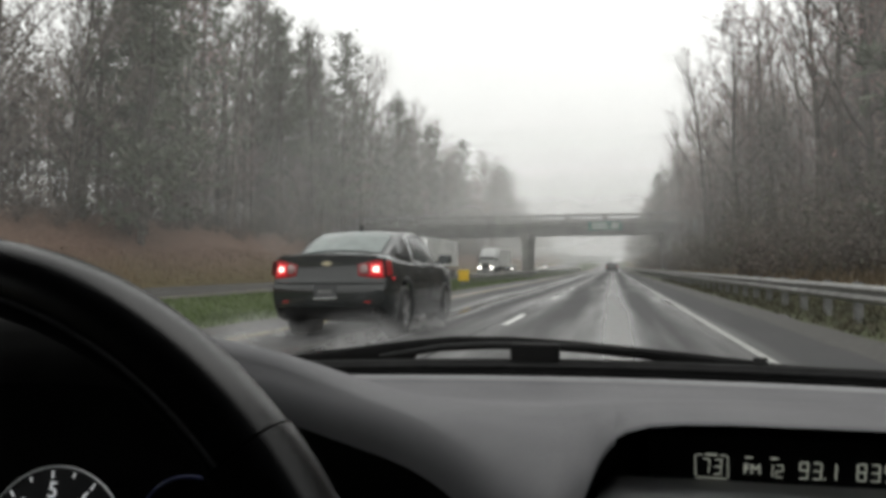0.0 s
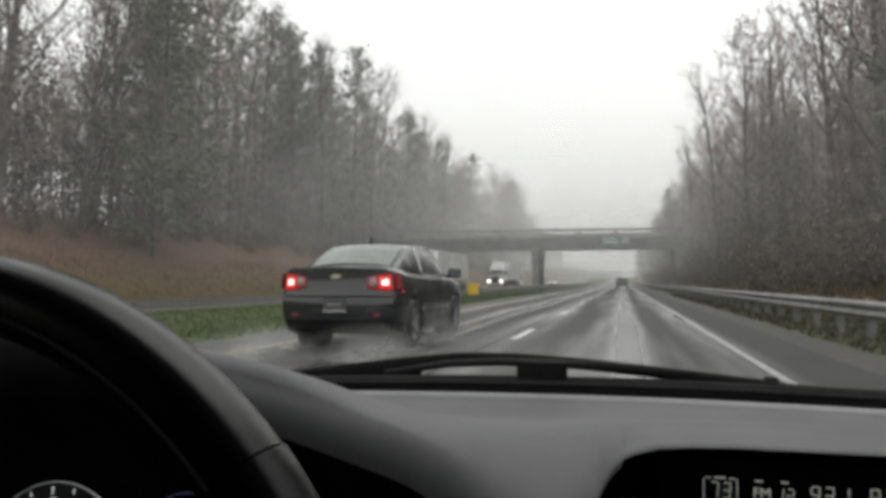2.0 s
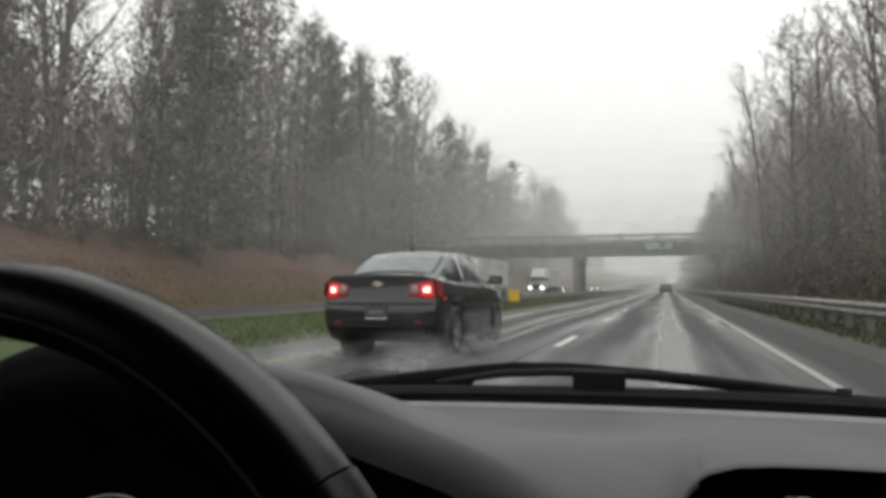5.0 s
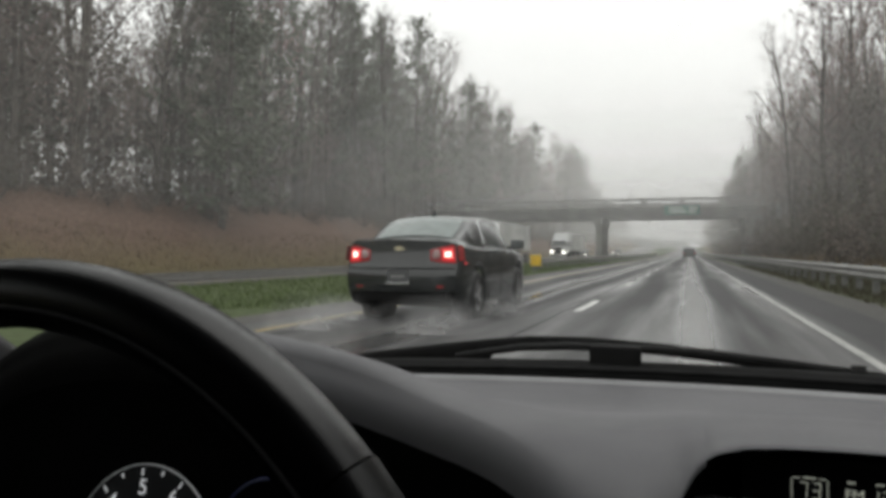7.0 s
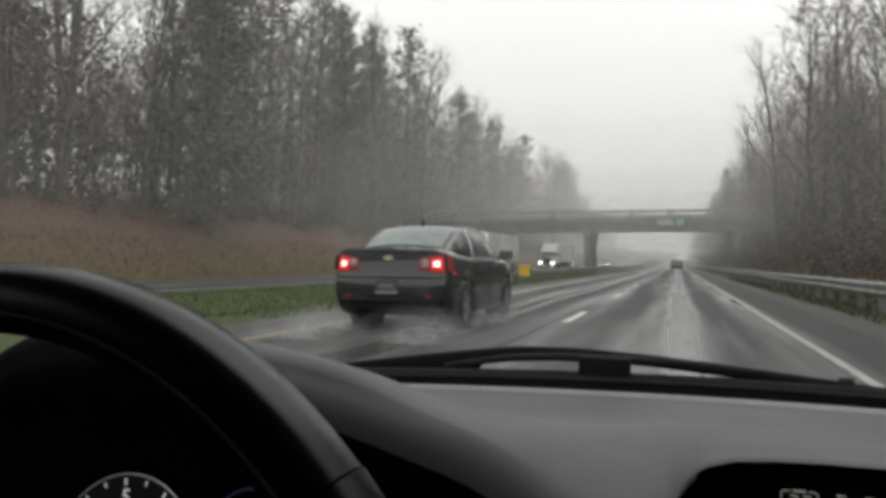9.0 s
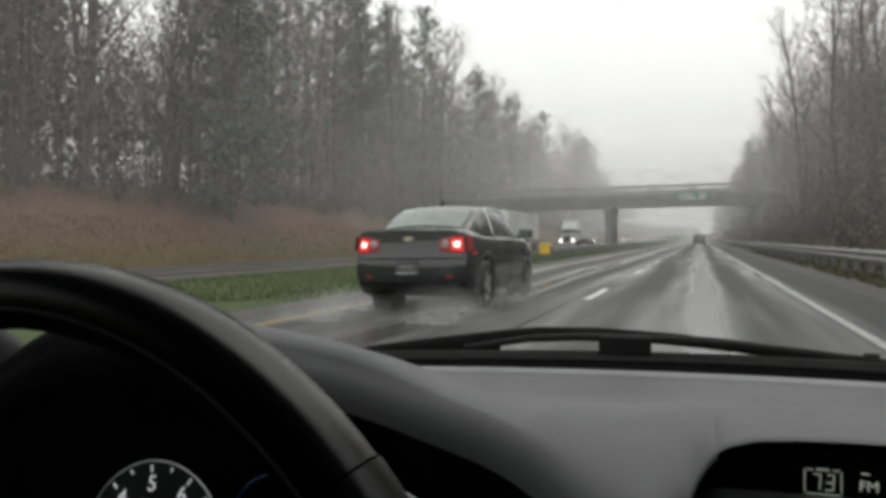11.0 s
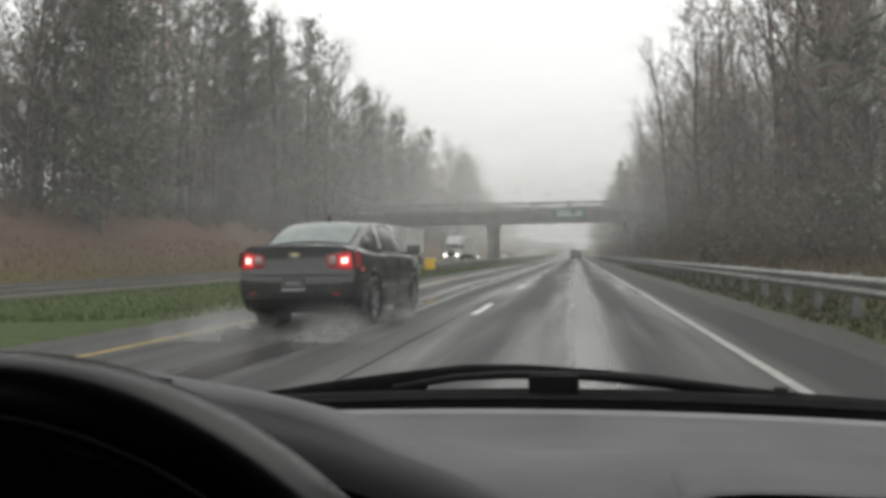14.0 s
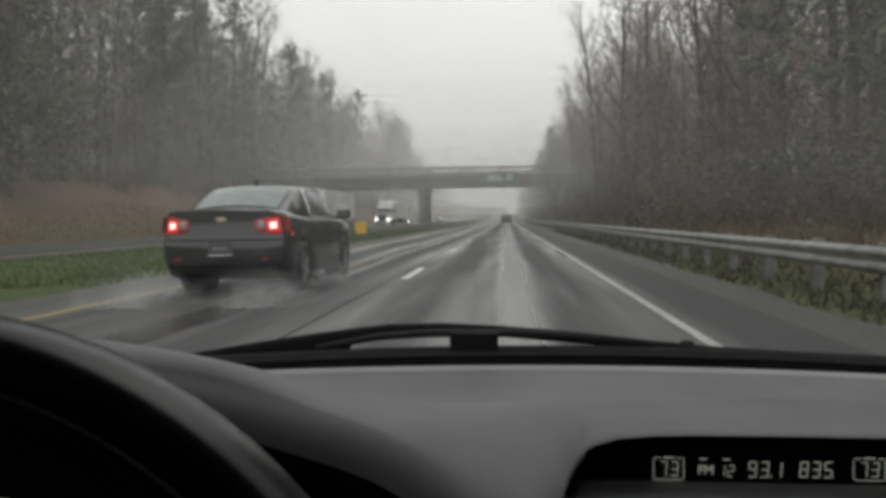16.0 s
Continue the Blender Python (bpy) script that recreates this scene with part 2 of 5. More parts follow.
M_DEADLEAF = noise_mat("brown_dead_leaves", (0.105, 0.083, 0.072), (0.205, 0.166, 0.143), 0.9, 0.85, per_object=0.25)
M_SHRUB = noise_mat("olive_brown_brush", (0.070, 0.070, 0.050), (0.135, 0.132, 0.098), 0.8, 0.9, per_object=0.3)
M_GRASS = noise_mat("wet_grass_blades", (0.072, 0.102, 0.034), (0.128, 0.168, 0.064), 1.2, 0.7)
M_VERGE = noise_mat("olive_brown_verge_grass", (0.050, 0.050, 0.030), (0.095, 0.084, 0.053), 1.4, 0.75)
M_STRAW = noise_mat("tan_dead_grass", (0.11, 0.083, 0.052), (0.22, 0.17, 0.112), 0.8, 0.85)
M_STEEL = noise_mat("weathered_galvanised_steel", (0.17, 0.168, 0.16), (0.31, 0.305, 0.295), 3, 0.5, metal=0.45, per_object=0.1)
M_POST = noise_mat("weathered_timber_post", (0.13, 0.11, 0.095), (0.24, 0.21, 0.185), 7, 0.85, bump=0.4)
M_RAILBACK = noise_mat("dull_steel_post", (0.14, 0.14, 0.14), (0.26, 0.26, 0.255), 5, 0.6, metal=0.4)
M_CONC = noise_mat("stained_concrete", (0.15, 0.148, 0.14), (0.29, 0.285, 0.27), 0.9, 0.85, bump=0.3)
# girder base raised so that it carries the fog's haze
M_GIRDER = noise_mat("haze_paled_weathered_girder", (0.16, 0.16, 0.157), (0.25, 0.248, 0.24), 0.7, 0.7)
M_SIGN = noise_mat("green_sign_sheet", (0.01, 0.12, 0.085), (0.02, 0.17, 0.115), 1.5, 0.4)
M_SIGNBAR = noise_mat("white_sign_sheet", (0.65, 0.66, 0.65), (0.8, 0.8, 0.8), 2, 0.4)
M_YELLOW = noise_mat("yellow_reflective_sheet", (0.72, 0.44, 0.01), (0.86, 0.56, 0.02), 3, 0.4)
M_PAINT = noise_mat("wet_dark_grey_car_paint", (0.012, 0.0145, 0.0145), (0.020, 0.023, 0.023), 1.5, 0.12, metal=0.0, spec=0.8)
M_PAINT2 = noise_mat("dark_van_paint", (0.045, 0.047, 0.05), (0.075, 0.077, 0.08), 2, 0.25, spec=0.6)
M_WHITEPAINT = noise_mat("white_truck_paint", (0.58, 0.59, 0.59), (0.74, 0.75, 0.75), 0.8, 0.35)
M_TRAILER = noise_mat("dirty_white_trailer_panel", (0.40, 0.40, 0.39), (0.60, 0.60, 0.59), 0.6, 0.5)
# both glasses hold the sky's pale reflection in their base colour
M_GLASS = noise_mat("sky_pale_wet_car_glass", (0.05, 0.06, 0.06), (0.08, 0.09, 0.09), 3, 0.04, spec=0.9)
M_RGLASS = noise_mat("sky_pale_rear_glass", (0.06, 0.085, 0.08), (0.10, 0.13, 0.122), 4, 0.10, spec=0.9)
M_CHROME = noise_mat("chrome", (0.74, 0.74, 0.74), (0.86, 0.86, 0.86), 4, 0.16, metal=1.0)
M_GOLD = noise_mat("gold_badge", (0.58, 0.52, 0.36), (0.70, 0.64, 0.46), 9, 0.2, metal=1.0)
M_TYRE = noise_mat("wet_tyre_rubber", (0.012, 0.012, 0.012), (0.028, 0.028, 0.028), 8, 0.55)
M_ALLOY = noise_mat("alloy_wheel", (0.34, 0.34, 0.345), (0.5, 0.5, 0.5), 6, 0.3, metal=0.8)
M_TRIM = noise_mat("black_plastic_trim", (0.006, 0.006, 0.006), (0.012, 0.012, 0.012), 20, 0.8, spec=0.05)
M_RED = noise_mat("red_lamp_lens", (0.25, 0.012, 0.014), (0.38, 0.02, 0.022), 8, 0.15)
M_REDLIT = glow_mat("lit_brake_lamp", (0.62, 0.008, 0.014), 0.5)
M_REDCORE = glow_mat("lit_lamp_core", (1.0, 0.55, 0.48), 2.2)
M_CLEARLENS = noise_mat("clear_lamp_lens", (0.26, 0.15, 0.15), (0.42, 0.30, 0.29), 12, 0.12)
M_HEAD = glow_mat("lit_headlamp", (1.0, 0.97, 0.9), 7.0)
M_PLATE = noise_mat("number_plate_sheet", (0.05, 0.052, 0.054), (0.08, 0.082, 0.085), 12, 0.5)
M_DASH = noise_mat("grey_grained_dash_vinyl", (0.090, 0.089, 0.095), (0.118, 0.117, 0.123), 9, 0.60, bump=0.15, bump_scale=900, spec=0.35)
M_EDGE_SHEEN = noise_mat("sheen_pale_grey", (0.17, 0.17, 0.175), (0.215, 0.215, 0.22), 12, 0.5)
# ledge colour raised to stand in for cabin light that misses it
M_LEDGE = noise_mat("light_paled_ledge", (0.50, 0.50, 0.51), (0.58, 0.58, 0.59), 12, 0.4)
M_DASHDARK = noise_mat("charcoal_dash_vinyl", (0.040, 0.040, 0.043), (0.058, 0.058, 0.061), 9, 0.6, bump=0.15, bump_scale=900, spec=0.3)
M_LEATHER = noise_mat("black_grained_leather", (0.0025, 0.0027, 0.003), (0.005, 0.0053, 0.006), 30, 0.26, bump=0.14, bump_scale=1400, spec=0.24)
M_BLACK = noise_mat("matt_black_plastic", (0.002, 0.002, 0.002), (0.004, 0.004, 0.004), 20, 0.8, spec=0.04)
M_SCREEN = noise_mat("black_display_lens", (0.004, 0.004, 0.005), (0.007, 0.007, 0.008), 20, 0.35, spec=0.2)
M_WIPER = noise_mat("black_wiper_rubber", (0.008, 0.008, 0.008), (0.014, 0.014, 0.014), 60, 0.65, spec=0.12)
M_BLADE = noise_mat("dark_grey_wet_cowl_plastic", (0.004, 0.004, 0.004), (0.008, 0.008, 0.008), 40, 0.75, spec=0.06)
M_VFD = glow_mat("pale_display_segments", (0.75, 0.78, 0.66), 0.27)
M_NUM = glow_mat("white_dial_print", (0.78, 0.80, 0.82), 0.28)
M_RING = noise_mat("satin_dial_ring", (0.35, 0.36, 0.37), (0.5, 0.5, 0.5), 30, 0.3, metal=0.8)
M_BLUE = glow_mat("blue_dial_arc", (0.006, 0.010, 0.05), 0.03)
M_PANE = pane_mat("haze_veiled_wet_windscreen_glass", (0.985, 0.99, 0.98), 1.05, 0.05)
M_DOORGLASS = pane_mat("clear_door_glass", (0.93, 0.95, 0.94), 1.25, 0.0)
M_LINING = noise_mat("grey_headlining", (0.10, 0.10, 0.10), (0.14, 0.14, 0.14), 20, 0.9)
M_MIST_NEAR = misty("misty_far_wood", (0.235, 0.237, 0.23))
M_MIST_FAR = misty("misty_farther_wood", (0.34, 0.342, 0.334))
M_WIRE = noise_mat("black_cable", (0.02, 0.02, 0.02), (0.03, 0.03, 0.03), 5, 0.6)


# ---- building helpers ----
def mesh(name, verts, faces, mat, smooth=False):
    me = bpy.data.meshes.new(name)
    me.from_pydata([tuple(v) for v in verts], [], [tuple(f) for f in faces])
    me.materials.append(mat)
    if smooth:
        me.polygons.foreach_set("use_smooth", [True] * len(me.polygons))
    me.update()
    return me


def part(name, me, parent, label="", m=None):
    """One mesh as a part of a thing; the mesh is in the thing's own coordinates."""
    ob = new(name, me)
    ob.parent = parent
    if m is not None:
        ob.matrix_basis = m
    if label:
        tagged(ob, label)
    return ob


def thing(name, label, category, m=None, group="", kind=""):
    ob = new(name)
    ob.empty_display_size = 0.2
    if m is not None:
        ob.matrix_basis = m
    return tagged(ob, label, category, group, kind)


def solid(name, me, label, category, kind="", group="", m=None):
    ob = new(name, me)
    if m is not None:
        ob.matrix_basis = m
    return tagged(ob, label, category, group, kind)


def bm_mesh(name, bm, mat, smooth=False):
    me = bpy.data.meshes.new(name)
    bm.to_mesh(me)
    bm.free()
    me.materials.append(mat)
    if smooth:
        me.polygons.foreach_set("use_smooth", [True] * len(me.polygons))
    return me


def box(name, size, centre, mat, bevel=0.0, segs=2, m=None):
    bm = bmesh.new()
    bmesh.ops.create_cube(bm, size=1.0)
    bmesh.ops.scale(bm, vec=size, verts=bm.verts)
    if bevel:
        bmesh.ops.bevel(bm, geom=list(bm.edges), offset=bevel, segments=segs, affect="EDGES", profile=0.6)
    if m is not None:
        bm.transform(m)
    bmesh.ops.translate(bm, vec=centre, verts=bm.verts)
    return bm_mesh(name, bm, mat)


def tube(name, pts, radii, mat, sides=8, flat=1.0, closed=False):
    """A tube along points; flat squashes it in its second direction."""
    pts = [Vector(p) for p in pts]
    n = len(pts)
    if not hasattr(radii, "__len__"):
        radii = [radii] * n
    V, Fc = [], []
    ref = Vector((0.3, 0.2, 0.93)).normalized()
    for i, p in enumerate(pts):
        a, b = (pts[(i - 1) % n], pts[(i + 1) % n]) if closed else (pts[max(i - 1, 0)], pts[min(i + 1, n - 1)])
        d = (b - a).normalized()
        u = d.cross(ref)
        u = u.normalized() if u.length > 1e-4 else d.orthogonal().normalized()
        w = u.cross(d)
        for k in range(sides):
            an = 2 * math.pi * k / sides
            V.append(p + radii[i] * (math.cos(an) * u + flat * math.sin(an) * w))
    for i in range(n if closed else n - 1):
        j = (i + 1) % n
        for k in range(sides):
            k2 = (k + 1) % sides
            Fc.append((i * sides + k, i * sides + k2, j * sides + k2, j * sides + k))
    if not closed:
        Fc.append(tuple(range(sides - 1, -1, -1)))
        Fc.append(tuple(range((n - 1) * sides, n * sides)))
    return mesh(name, V, Fc, mat, True)


def grid(name, fn, us, vs, mat, smooth=True):
    V = [fn(u, v) for u in us for v in vs]
    k = len(vs)
    Fc = [(i * k + j, i * k + j + 1, (i + 1) * k + j + 1, (i + 1) * k + j) for i in range(len(us) - 1) for j in range(k - 1)]
    return mesh(name, V, Fc, mat, smooth)


def lathe(name, prof, mat, sides=28):
    """Turns (x along the axle, radius) round the x axis."""
    V, Fc = [], []
    for x, r in prof:
        for k in range(sides):
            a = 2 * math.pi * k / sides
            V.append((x, r * math.cos(a), r * math.sin(a)))
    for i in range(len(prof) - 1):
        for k in range(sides):
            k2 = (k + 1) % sides
            Fc.append((i * sides + k, i * sides + k2, (i + 1) * sides + k2, (i + 1) * sides + k))
    return mesh(name, V, Fc, mat, True)


def words(text, size, mat, thick=0.0004):
    """Lettering in the built-in font, as a mesh centred on its origin in the x-y plane."""
    cu = bpy.data.curves.new("lettering", "FONT")
    cu.body, cu.size, cu.extrude = text, size, thick
    cu.align_x, cu.align_y = "CENTER", "CENTER"
    tmp = bpy.data.objects.new("lettering_tmp", cu)
    scene.collection.objects.link(tmp)
    me = bpy.data.meshes.new_from_object(tmp.evaluated_get(bpy.context.evaluated_depsgraph_get()))
    bpy.data.objects.remove(tmp)
    me.materials.clear()
    me.materials.append(mat)
    return me


def lerp(x, xs, ys):
    return float(np.interp(x, xs, ys))


def smooth01(x):
    x = min(max(x, 0.0), 1.0)
    return x * x * (3 - 2 * x)


# ---- ground, roads, markings ----
GX = [-400, -200, -120, -80, -60, -48, -40, -36, -33, -31, -29, -27.6, -26.6, -26.1, -15.4, -14.9, -13.5, -11, -9, -7.6, -6.9, -6.5,
      3.05, 3.4, 3.8, 4.4, 5.5, 6.8, 8, 10, 12, 15, 20, 30, 60, 120, 400]
GZ = [10, 9, 8.2, 7.4, 6.6, 6.0, 5.5, 5.0, 4.2, 2.9, 1.5, 0.5, 0.06, -0.06, -0.06, 0.0, 0.03, -0.06, -0.03, 0.03, 0.0, -0.06,
      -0.06, 0.0, 0.03, 0.05, 0.15, 0.5, 0.9, 1.3, 1.6, 2.0, 2.6, 3.5, 5, 7, 10]


def rise(y):
    """The road climbs gently in the distance."""
    return 0.00005 * max(y - 150.0, 0.0) ** 2


def ground_z(x, y):
    z = lerp(x, GX, GZ)
    if x < -27 or x > 4.2:
        z += 0.25 * noise.noise((x * 0.15, y * 0.15, 0.0)) * min(1.0, abs(x - (-27 if x < 0 else 4.2)) / 3)
    return z + rise(min(y, 420))


GY = [-60, -30] + list(range(-10, 120, 3)) + list(range(120, 430, 8)) + [500, 700, 1200, 2500]
solid("ground", grid("ground", lambda x, y: (x, y, ground_z(x, y)), GX, GY, M_GROUND), "grassy median and leaf-strewn banks beside the highway", "ground", "structure")


def strip(name, x0, x1, y0, y1, z, mat, step=10.0, wob=0.0):
    ys = list(np.arange(y0, y1, step)) + [y1]
    return grid(name, lambda x, y: (x + (wob * noise.noise((x, y * 0.7, 3.0)) if wob else 0.0), y, z + rise(y)), [x0, x1], ys, mat, False)


road = solid("road", strip("road", -6.5, 3.05, -60, 420, 0.0, M_ROAD), "wet grey asphalt carriageway with two lanes", "road", "structure")
road2 = solid("road_opposite", strip("road_opposite", -26.1, -15.4, -60, 420, 0.0, M_ROAD2), "wet grey opposite carriageway beyond the grass median", "road", "structure")
EDGE_R, LANE, EDGE_L = 1.80, -1.86, -5.52
part("edge_line", strip("edge_line", EDGE_R - 0.055, EDGE_R + 0.055, -60, 420, 0.004, M_WHITE_LINE, 0.8, 0.012), road, "solid white edge line")
part("edge_line_yellow", strip("edge_line_yellow", EDGE_L - 0.055, EDGE_L + 0.055, -60, 420, 0.004, M_YELLOW_LINE, 0.8, 0.012), road, "solid yellow edge line")
part("edge_line_opposite", strip("edge_line_opposite", -16.6, -16.46, -60, 420, 0.004, M_YELLOW_LINE, 0.8, 0.012), road2, "solid yellow edge line")
part("edge_line_opposite", strip("edge_line_opposite", -24.2, -24.06, -60, 420, 0.004, M_WHITE_LINE, 0.8, 0.012), road2, "solid white edge line")
for k in range(34):
    y = 2.6 + 11.0 * k
    part("lane_dash", strip("lane_dash", LANE - 0.07, LANE + 0.07, y, y + 3.0, 0.004, M_LANE_DASH, 0.5, 0.02), road)
    part("lane_dash", strip("lane_dash", -20.4, -20.26, y, y + 3.0, 0.004, M_WHITE_LINE, 1.5, 0.02), road2)
# tar seam along the lane joint
part("tar_seam", strip("tar_seam", LANE - 0.24, LANE - 0.21, -20, 200, 0.003, M_TRIM, 0.9, 0.05), road, "black tar seam along the lane joint")
solid("gravel_verge", grid("gravel_verge", lambda u, y: (3.05 + u * (0.55 + 0.2 * noise.noise((7.0, y * 0.5, 0))), y, 0.004 + 0.02 * u + rise(y)), [-0.25, 0.5, 1.0], list(np.arange(-20, 300, 1.0)), M_GRAVEL),
      "wet gravel strip along the asphalt edge", "verge", "structure")
solid("gravel_verge_left", grid("gravel_verge_left", lambda u, y: (-6.45 - u * (0.5 + 0.25 * noise.noise((9.0, y * 0.5, 0))), y, 0.004 + 0.015 * u + rise(y)), [-0.3, 0.5, 1.0], list(np.arange(-20, 300, 1.0)), M_GRAVEL),
      "wet gravel strip along the median grass", "verge", "structure")


# ---- grass blades on the median and verge ----
def grass(name, x0, x1, y0, y1, count, h, seed, mat, label):
    rg = np.random.default_rng(seed)
    x, y = x0 + (x1 - x0) * rg.random(count), y0 + (y1 - y0) * rg.random(count) ** 1.4
    V, a = [], rg.random(count) * 6.28
    for i in range(count):
        z = ground_z(x[i], y[i]) - 0.02
        w, hh = 0.018 + 0.02 * rg.random(), h * (0.5 + rg.random())
        dx, dy = math.cos(a[i]), math.sin(a[i])
        lean = rg.normal(size=2) * hh * 0.35
        V += [(x[i] - w * dx, y[i] - w * dy, z), (x[i] + w * dx, y[i] + w * dy, z), (x[i] + lean[0], y[i] + lean[1], z + hh)]
    return solid(name, mesh(name, V, [(3 * i, 3 * i + 1, 3 * i + 2) for i in range(count)], mat), label, "grass", "stuff")


grass("grass", -14.8, -6.9, 12, 75, 16000, 0.12, 81, M_GRASS, "short wet green grass on the median")
grass("grass", 3.6, 6.8, 4, 60, 9500, 0.13, 82, M_VERGE, "short wet olive-brown grass on the verge")
grass("dead_grass", 6.2, 10.5, 10, 70, 9000, 0.38, 83, M_STRAW, "tall tan dead grass on the bank")
grass("dead_grass", -30.5, -26.6, 18, 90, 8000, 0.22, 84, M_STRAW, "sparse tan dead grass and litter on the bank")


# ---- guard rails ----
def w_profile():
    """Cross-section of a corrugated beam: (out, up)."""
    return [(0.0, 0.0), (0.012, 0.012), (0.07, 0.045), (0.075, 0.075), (0.07, 0.10), (0.012, 0.135), (0.006, 0.155), (0.012, 0.175), (0.07, 0.21), (0.075, 0.235), (0.07, 0.265), (0.012, 0.298), (0.0, 0.31)]


def guard_rail(path, side, label, post_gap=1.9, height=0.70, near=80.0):
    """path: (x, y) points; side: +1 if the face looks towards -x."""
    pr = w_profile()
    ys = [p[1] for p in path]
    xs = [p[0] for p in path]
    rail = thing("guard_rail", label, "guard rail", kind="")
    y = ys[0]
    while y < ys[-1] - 0.1:
        y2 = min(y + 3.81, ys[-1])

        def fn(u, v, y=y, y2=y2):
            yy = u
            xx = lerp(yy, ys, xs)
            return (xx - side * pr[v][0] + 0.002 * ((int(y * 10)) % 2), yy, ground_z(xx, yy) + height - 0.31 + pr[v][1])
        part("beam", grid("beam", fn, [y, (y + y2) / 2, y2 + 0.12 if y2 < ys[-1] else y2], list(range(len(pr))), M_STEEL), rail)
        y = y2
    post = box("post", (0.15, 0.10, height + 0.25), (0, 0, (height + 0.25) / 2 - 0.22), M_RAILBACK, 0.008, 1)
    block = box("spacer_block", (0.12, 0.09, 0.30), (0, 0, height - 0.17), M_POST, 0.008, 1)
    y = ys[0] + 0.5
    while y < ys[-1]:
        xx = lerp(y, ys, xs)
        z = ground_z(xx, y)
        part("post", post, rail, m=pose(xx + side * 0.20, y, z))
        part("spacer_block", block, rail, m=pose(xx + side * 0.065, y, z))
        y += post_gap if y < near else post_gap * 2
    return rail


guard_rail([(4.18, 2.6), (4.1, 60), (4.1, 120), (4.1, 260)], 1, "galvanised corrugated guard rail along the verge")
guard_rail([(-8.3, 42.0), (-8.6, 46.0), (-8.5, 110), (-8.0, 200)], -1, "galvanised corrugated guard rail on the grass median")

# yellow end marker of the median rail
term = thing("rail_end_marker", "yellow reflective end cap on the median guard rail", "road marker", pose(-8.25, 41.6, ground_z(-8.25, 41.6)))
part("nose", box("nose", (0.62, 0.10, 0.62), (0, 0, 0.62), M_YELLOW, 0.03), term, "yellow square nose plate")
part("back_box", box("back_box", (0.4, 1.4, 0.34), (0, 0.75, 0.55), M_RAILBACK, 0.02), term)
for sx in (-0.12, 0.12):
    part("leg", box("leg", (0.08, 0.08, 0.6), (sx, 0.1, 0.2), M_RAILBACK, 0.005, 1), term)

# ---- overpass ----
BY = 100.0
bridge = thing("road_bridge", "dark girder road bridge on concrete piers over the highway", "bridge", pose(0, BY, 0))
BX0, BX1 = -34.0, 22.0
DZ = 5.4
for gy in (-3.6, -1.2, 1.2, 3.6):
    bm = bmesh.new()
    for w, h, z in ((0.42, 0.05, 0.0), (0.03, 1.05, 0.55), (0.42, 0.05, 1.1)):
        r = bmesh.ops.create_cube(bm, size=1.0, matrix=Matrix.LocRotScale(((BX0 + BX1) / 2, gy, DZ + z), None, (BX1 - BX0, w, h)))
    part("girder", bm_mesh("girder", bm, M_GIRDER), bridge, "weathered steel girder, paled for haze")
part("deck", box("deck", (BX1 - BX0, 9.6, 0.28), ((BX0 + BX1) / 2, 0, DZ + 1.28), M_CONC, 0.02, 1), bridge, "stained concrete deck slab")
for gy in (-4.65, 4.65):
    part("parapet_curb", box("parapet_curb", (BX1 - BX0, 0.3, 0.12), ((BX0 + BX1) / 2, gy, DZ + 1.48), M_CONC, 0.02, 1), bridge)
    part("parapet_rail", box("parapet_rail", (BX1 - BX0, 0.14, 0.36), ((BX0 + BX1) / 2, gy, DZ + 2.26), M_GIRDER, 0.02, 1), bridge)
    px = BX0 + 1.0
    pm = box("parapet_post", (0.62, 0.26, 0.98), (0, 0, DZ + 1.99), M_CONC, 0.02, 1)
    while px < BX1:
        part("parapet_post", pm, bridge, m=pose(px, gy, 0))
        px += 4.6
for px in (-11.0, 6.9, -30.5):
    for gy in (-3.2, 0.0, 3.2):
        part("pier_column", box("pier_column", (0.9, 0.9, DZ + 0.4), (px, gy, DZ / 2 - 0.9), M_CONC, 0.12, 3), bridge, "round-edged concrete pier column")
    part("pier_cap", box("pier_cap", (1.1, 8.4, 0.8), (px, 0, DZ - 0.42), M_CONC, 0.06, 2), bridge)
part("abutment", box("abutment", (4.0, 9.0, 6.6), (21.5, 0, 3.2), M_CONC, 0.08, 2), bridge)
part("abutment", box("abutment", (4.0, 9.0, 6.6), (-35.5, 0, 3.2), M_CONC, 0.08, 2), bridge)
sgn = part("road_sign", box("road_sign", (4.2, 0.06, 1.15), (-0.8, -4.95, DZ + 0.85), M_SIGN, 0.02, 2), bridge, "green road sign on the bridge face")
for bx, bz, bw in ((-1.5, 1.08, 1.7), (0.5, 1.08, 0.9), (-1.3, 0.66, 2.0), (0.4, 0.66, 0.8)):
    part("sign_bar", box("sign_bar", (bw, 0.02, 0.18), (bx, -4.99, DZ + bz), M_SIGNBAR), sgn)

# overhead cables
for cz, cy in ((16.5, 84.0), (15.4, 84.8)):
    pts = [(-60 + 110 * k / 24, cy, cz + 1.3 * ((k / 24 - 0.5) * 2) ** 2) for k in range(25)]
    solid("overhead_cable", tube("overhead_cable", pts, 0.014, M_WIRE, 5), "thin black cable strung high across the highway", "cable", group="overhead cables")


# ---- the car's cabin ----
def y_far(x):
    """Front edge of the dashboard, bowed like the windscreen's foot."""
    return 0.868 - 0.30 * ((x - 0.10) / 0.95) ** 2


dash = thing("dashboard", "grey grained vinyl dashboard with a hooded display", "dashboard")
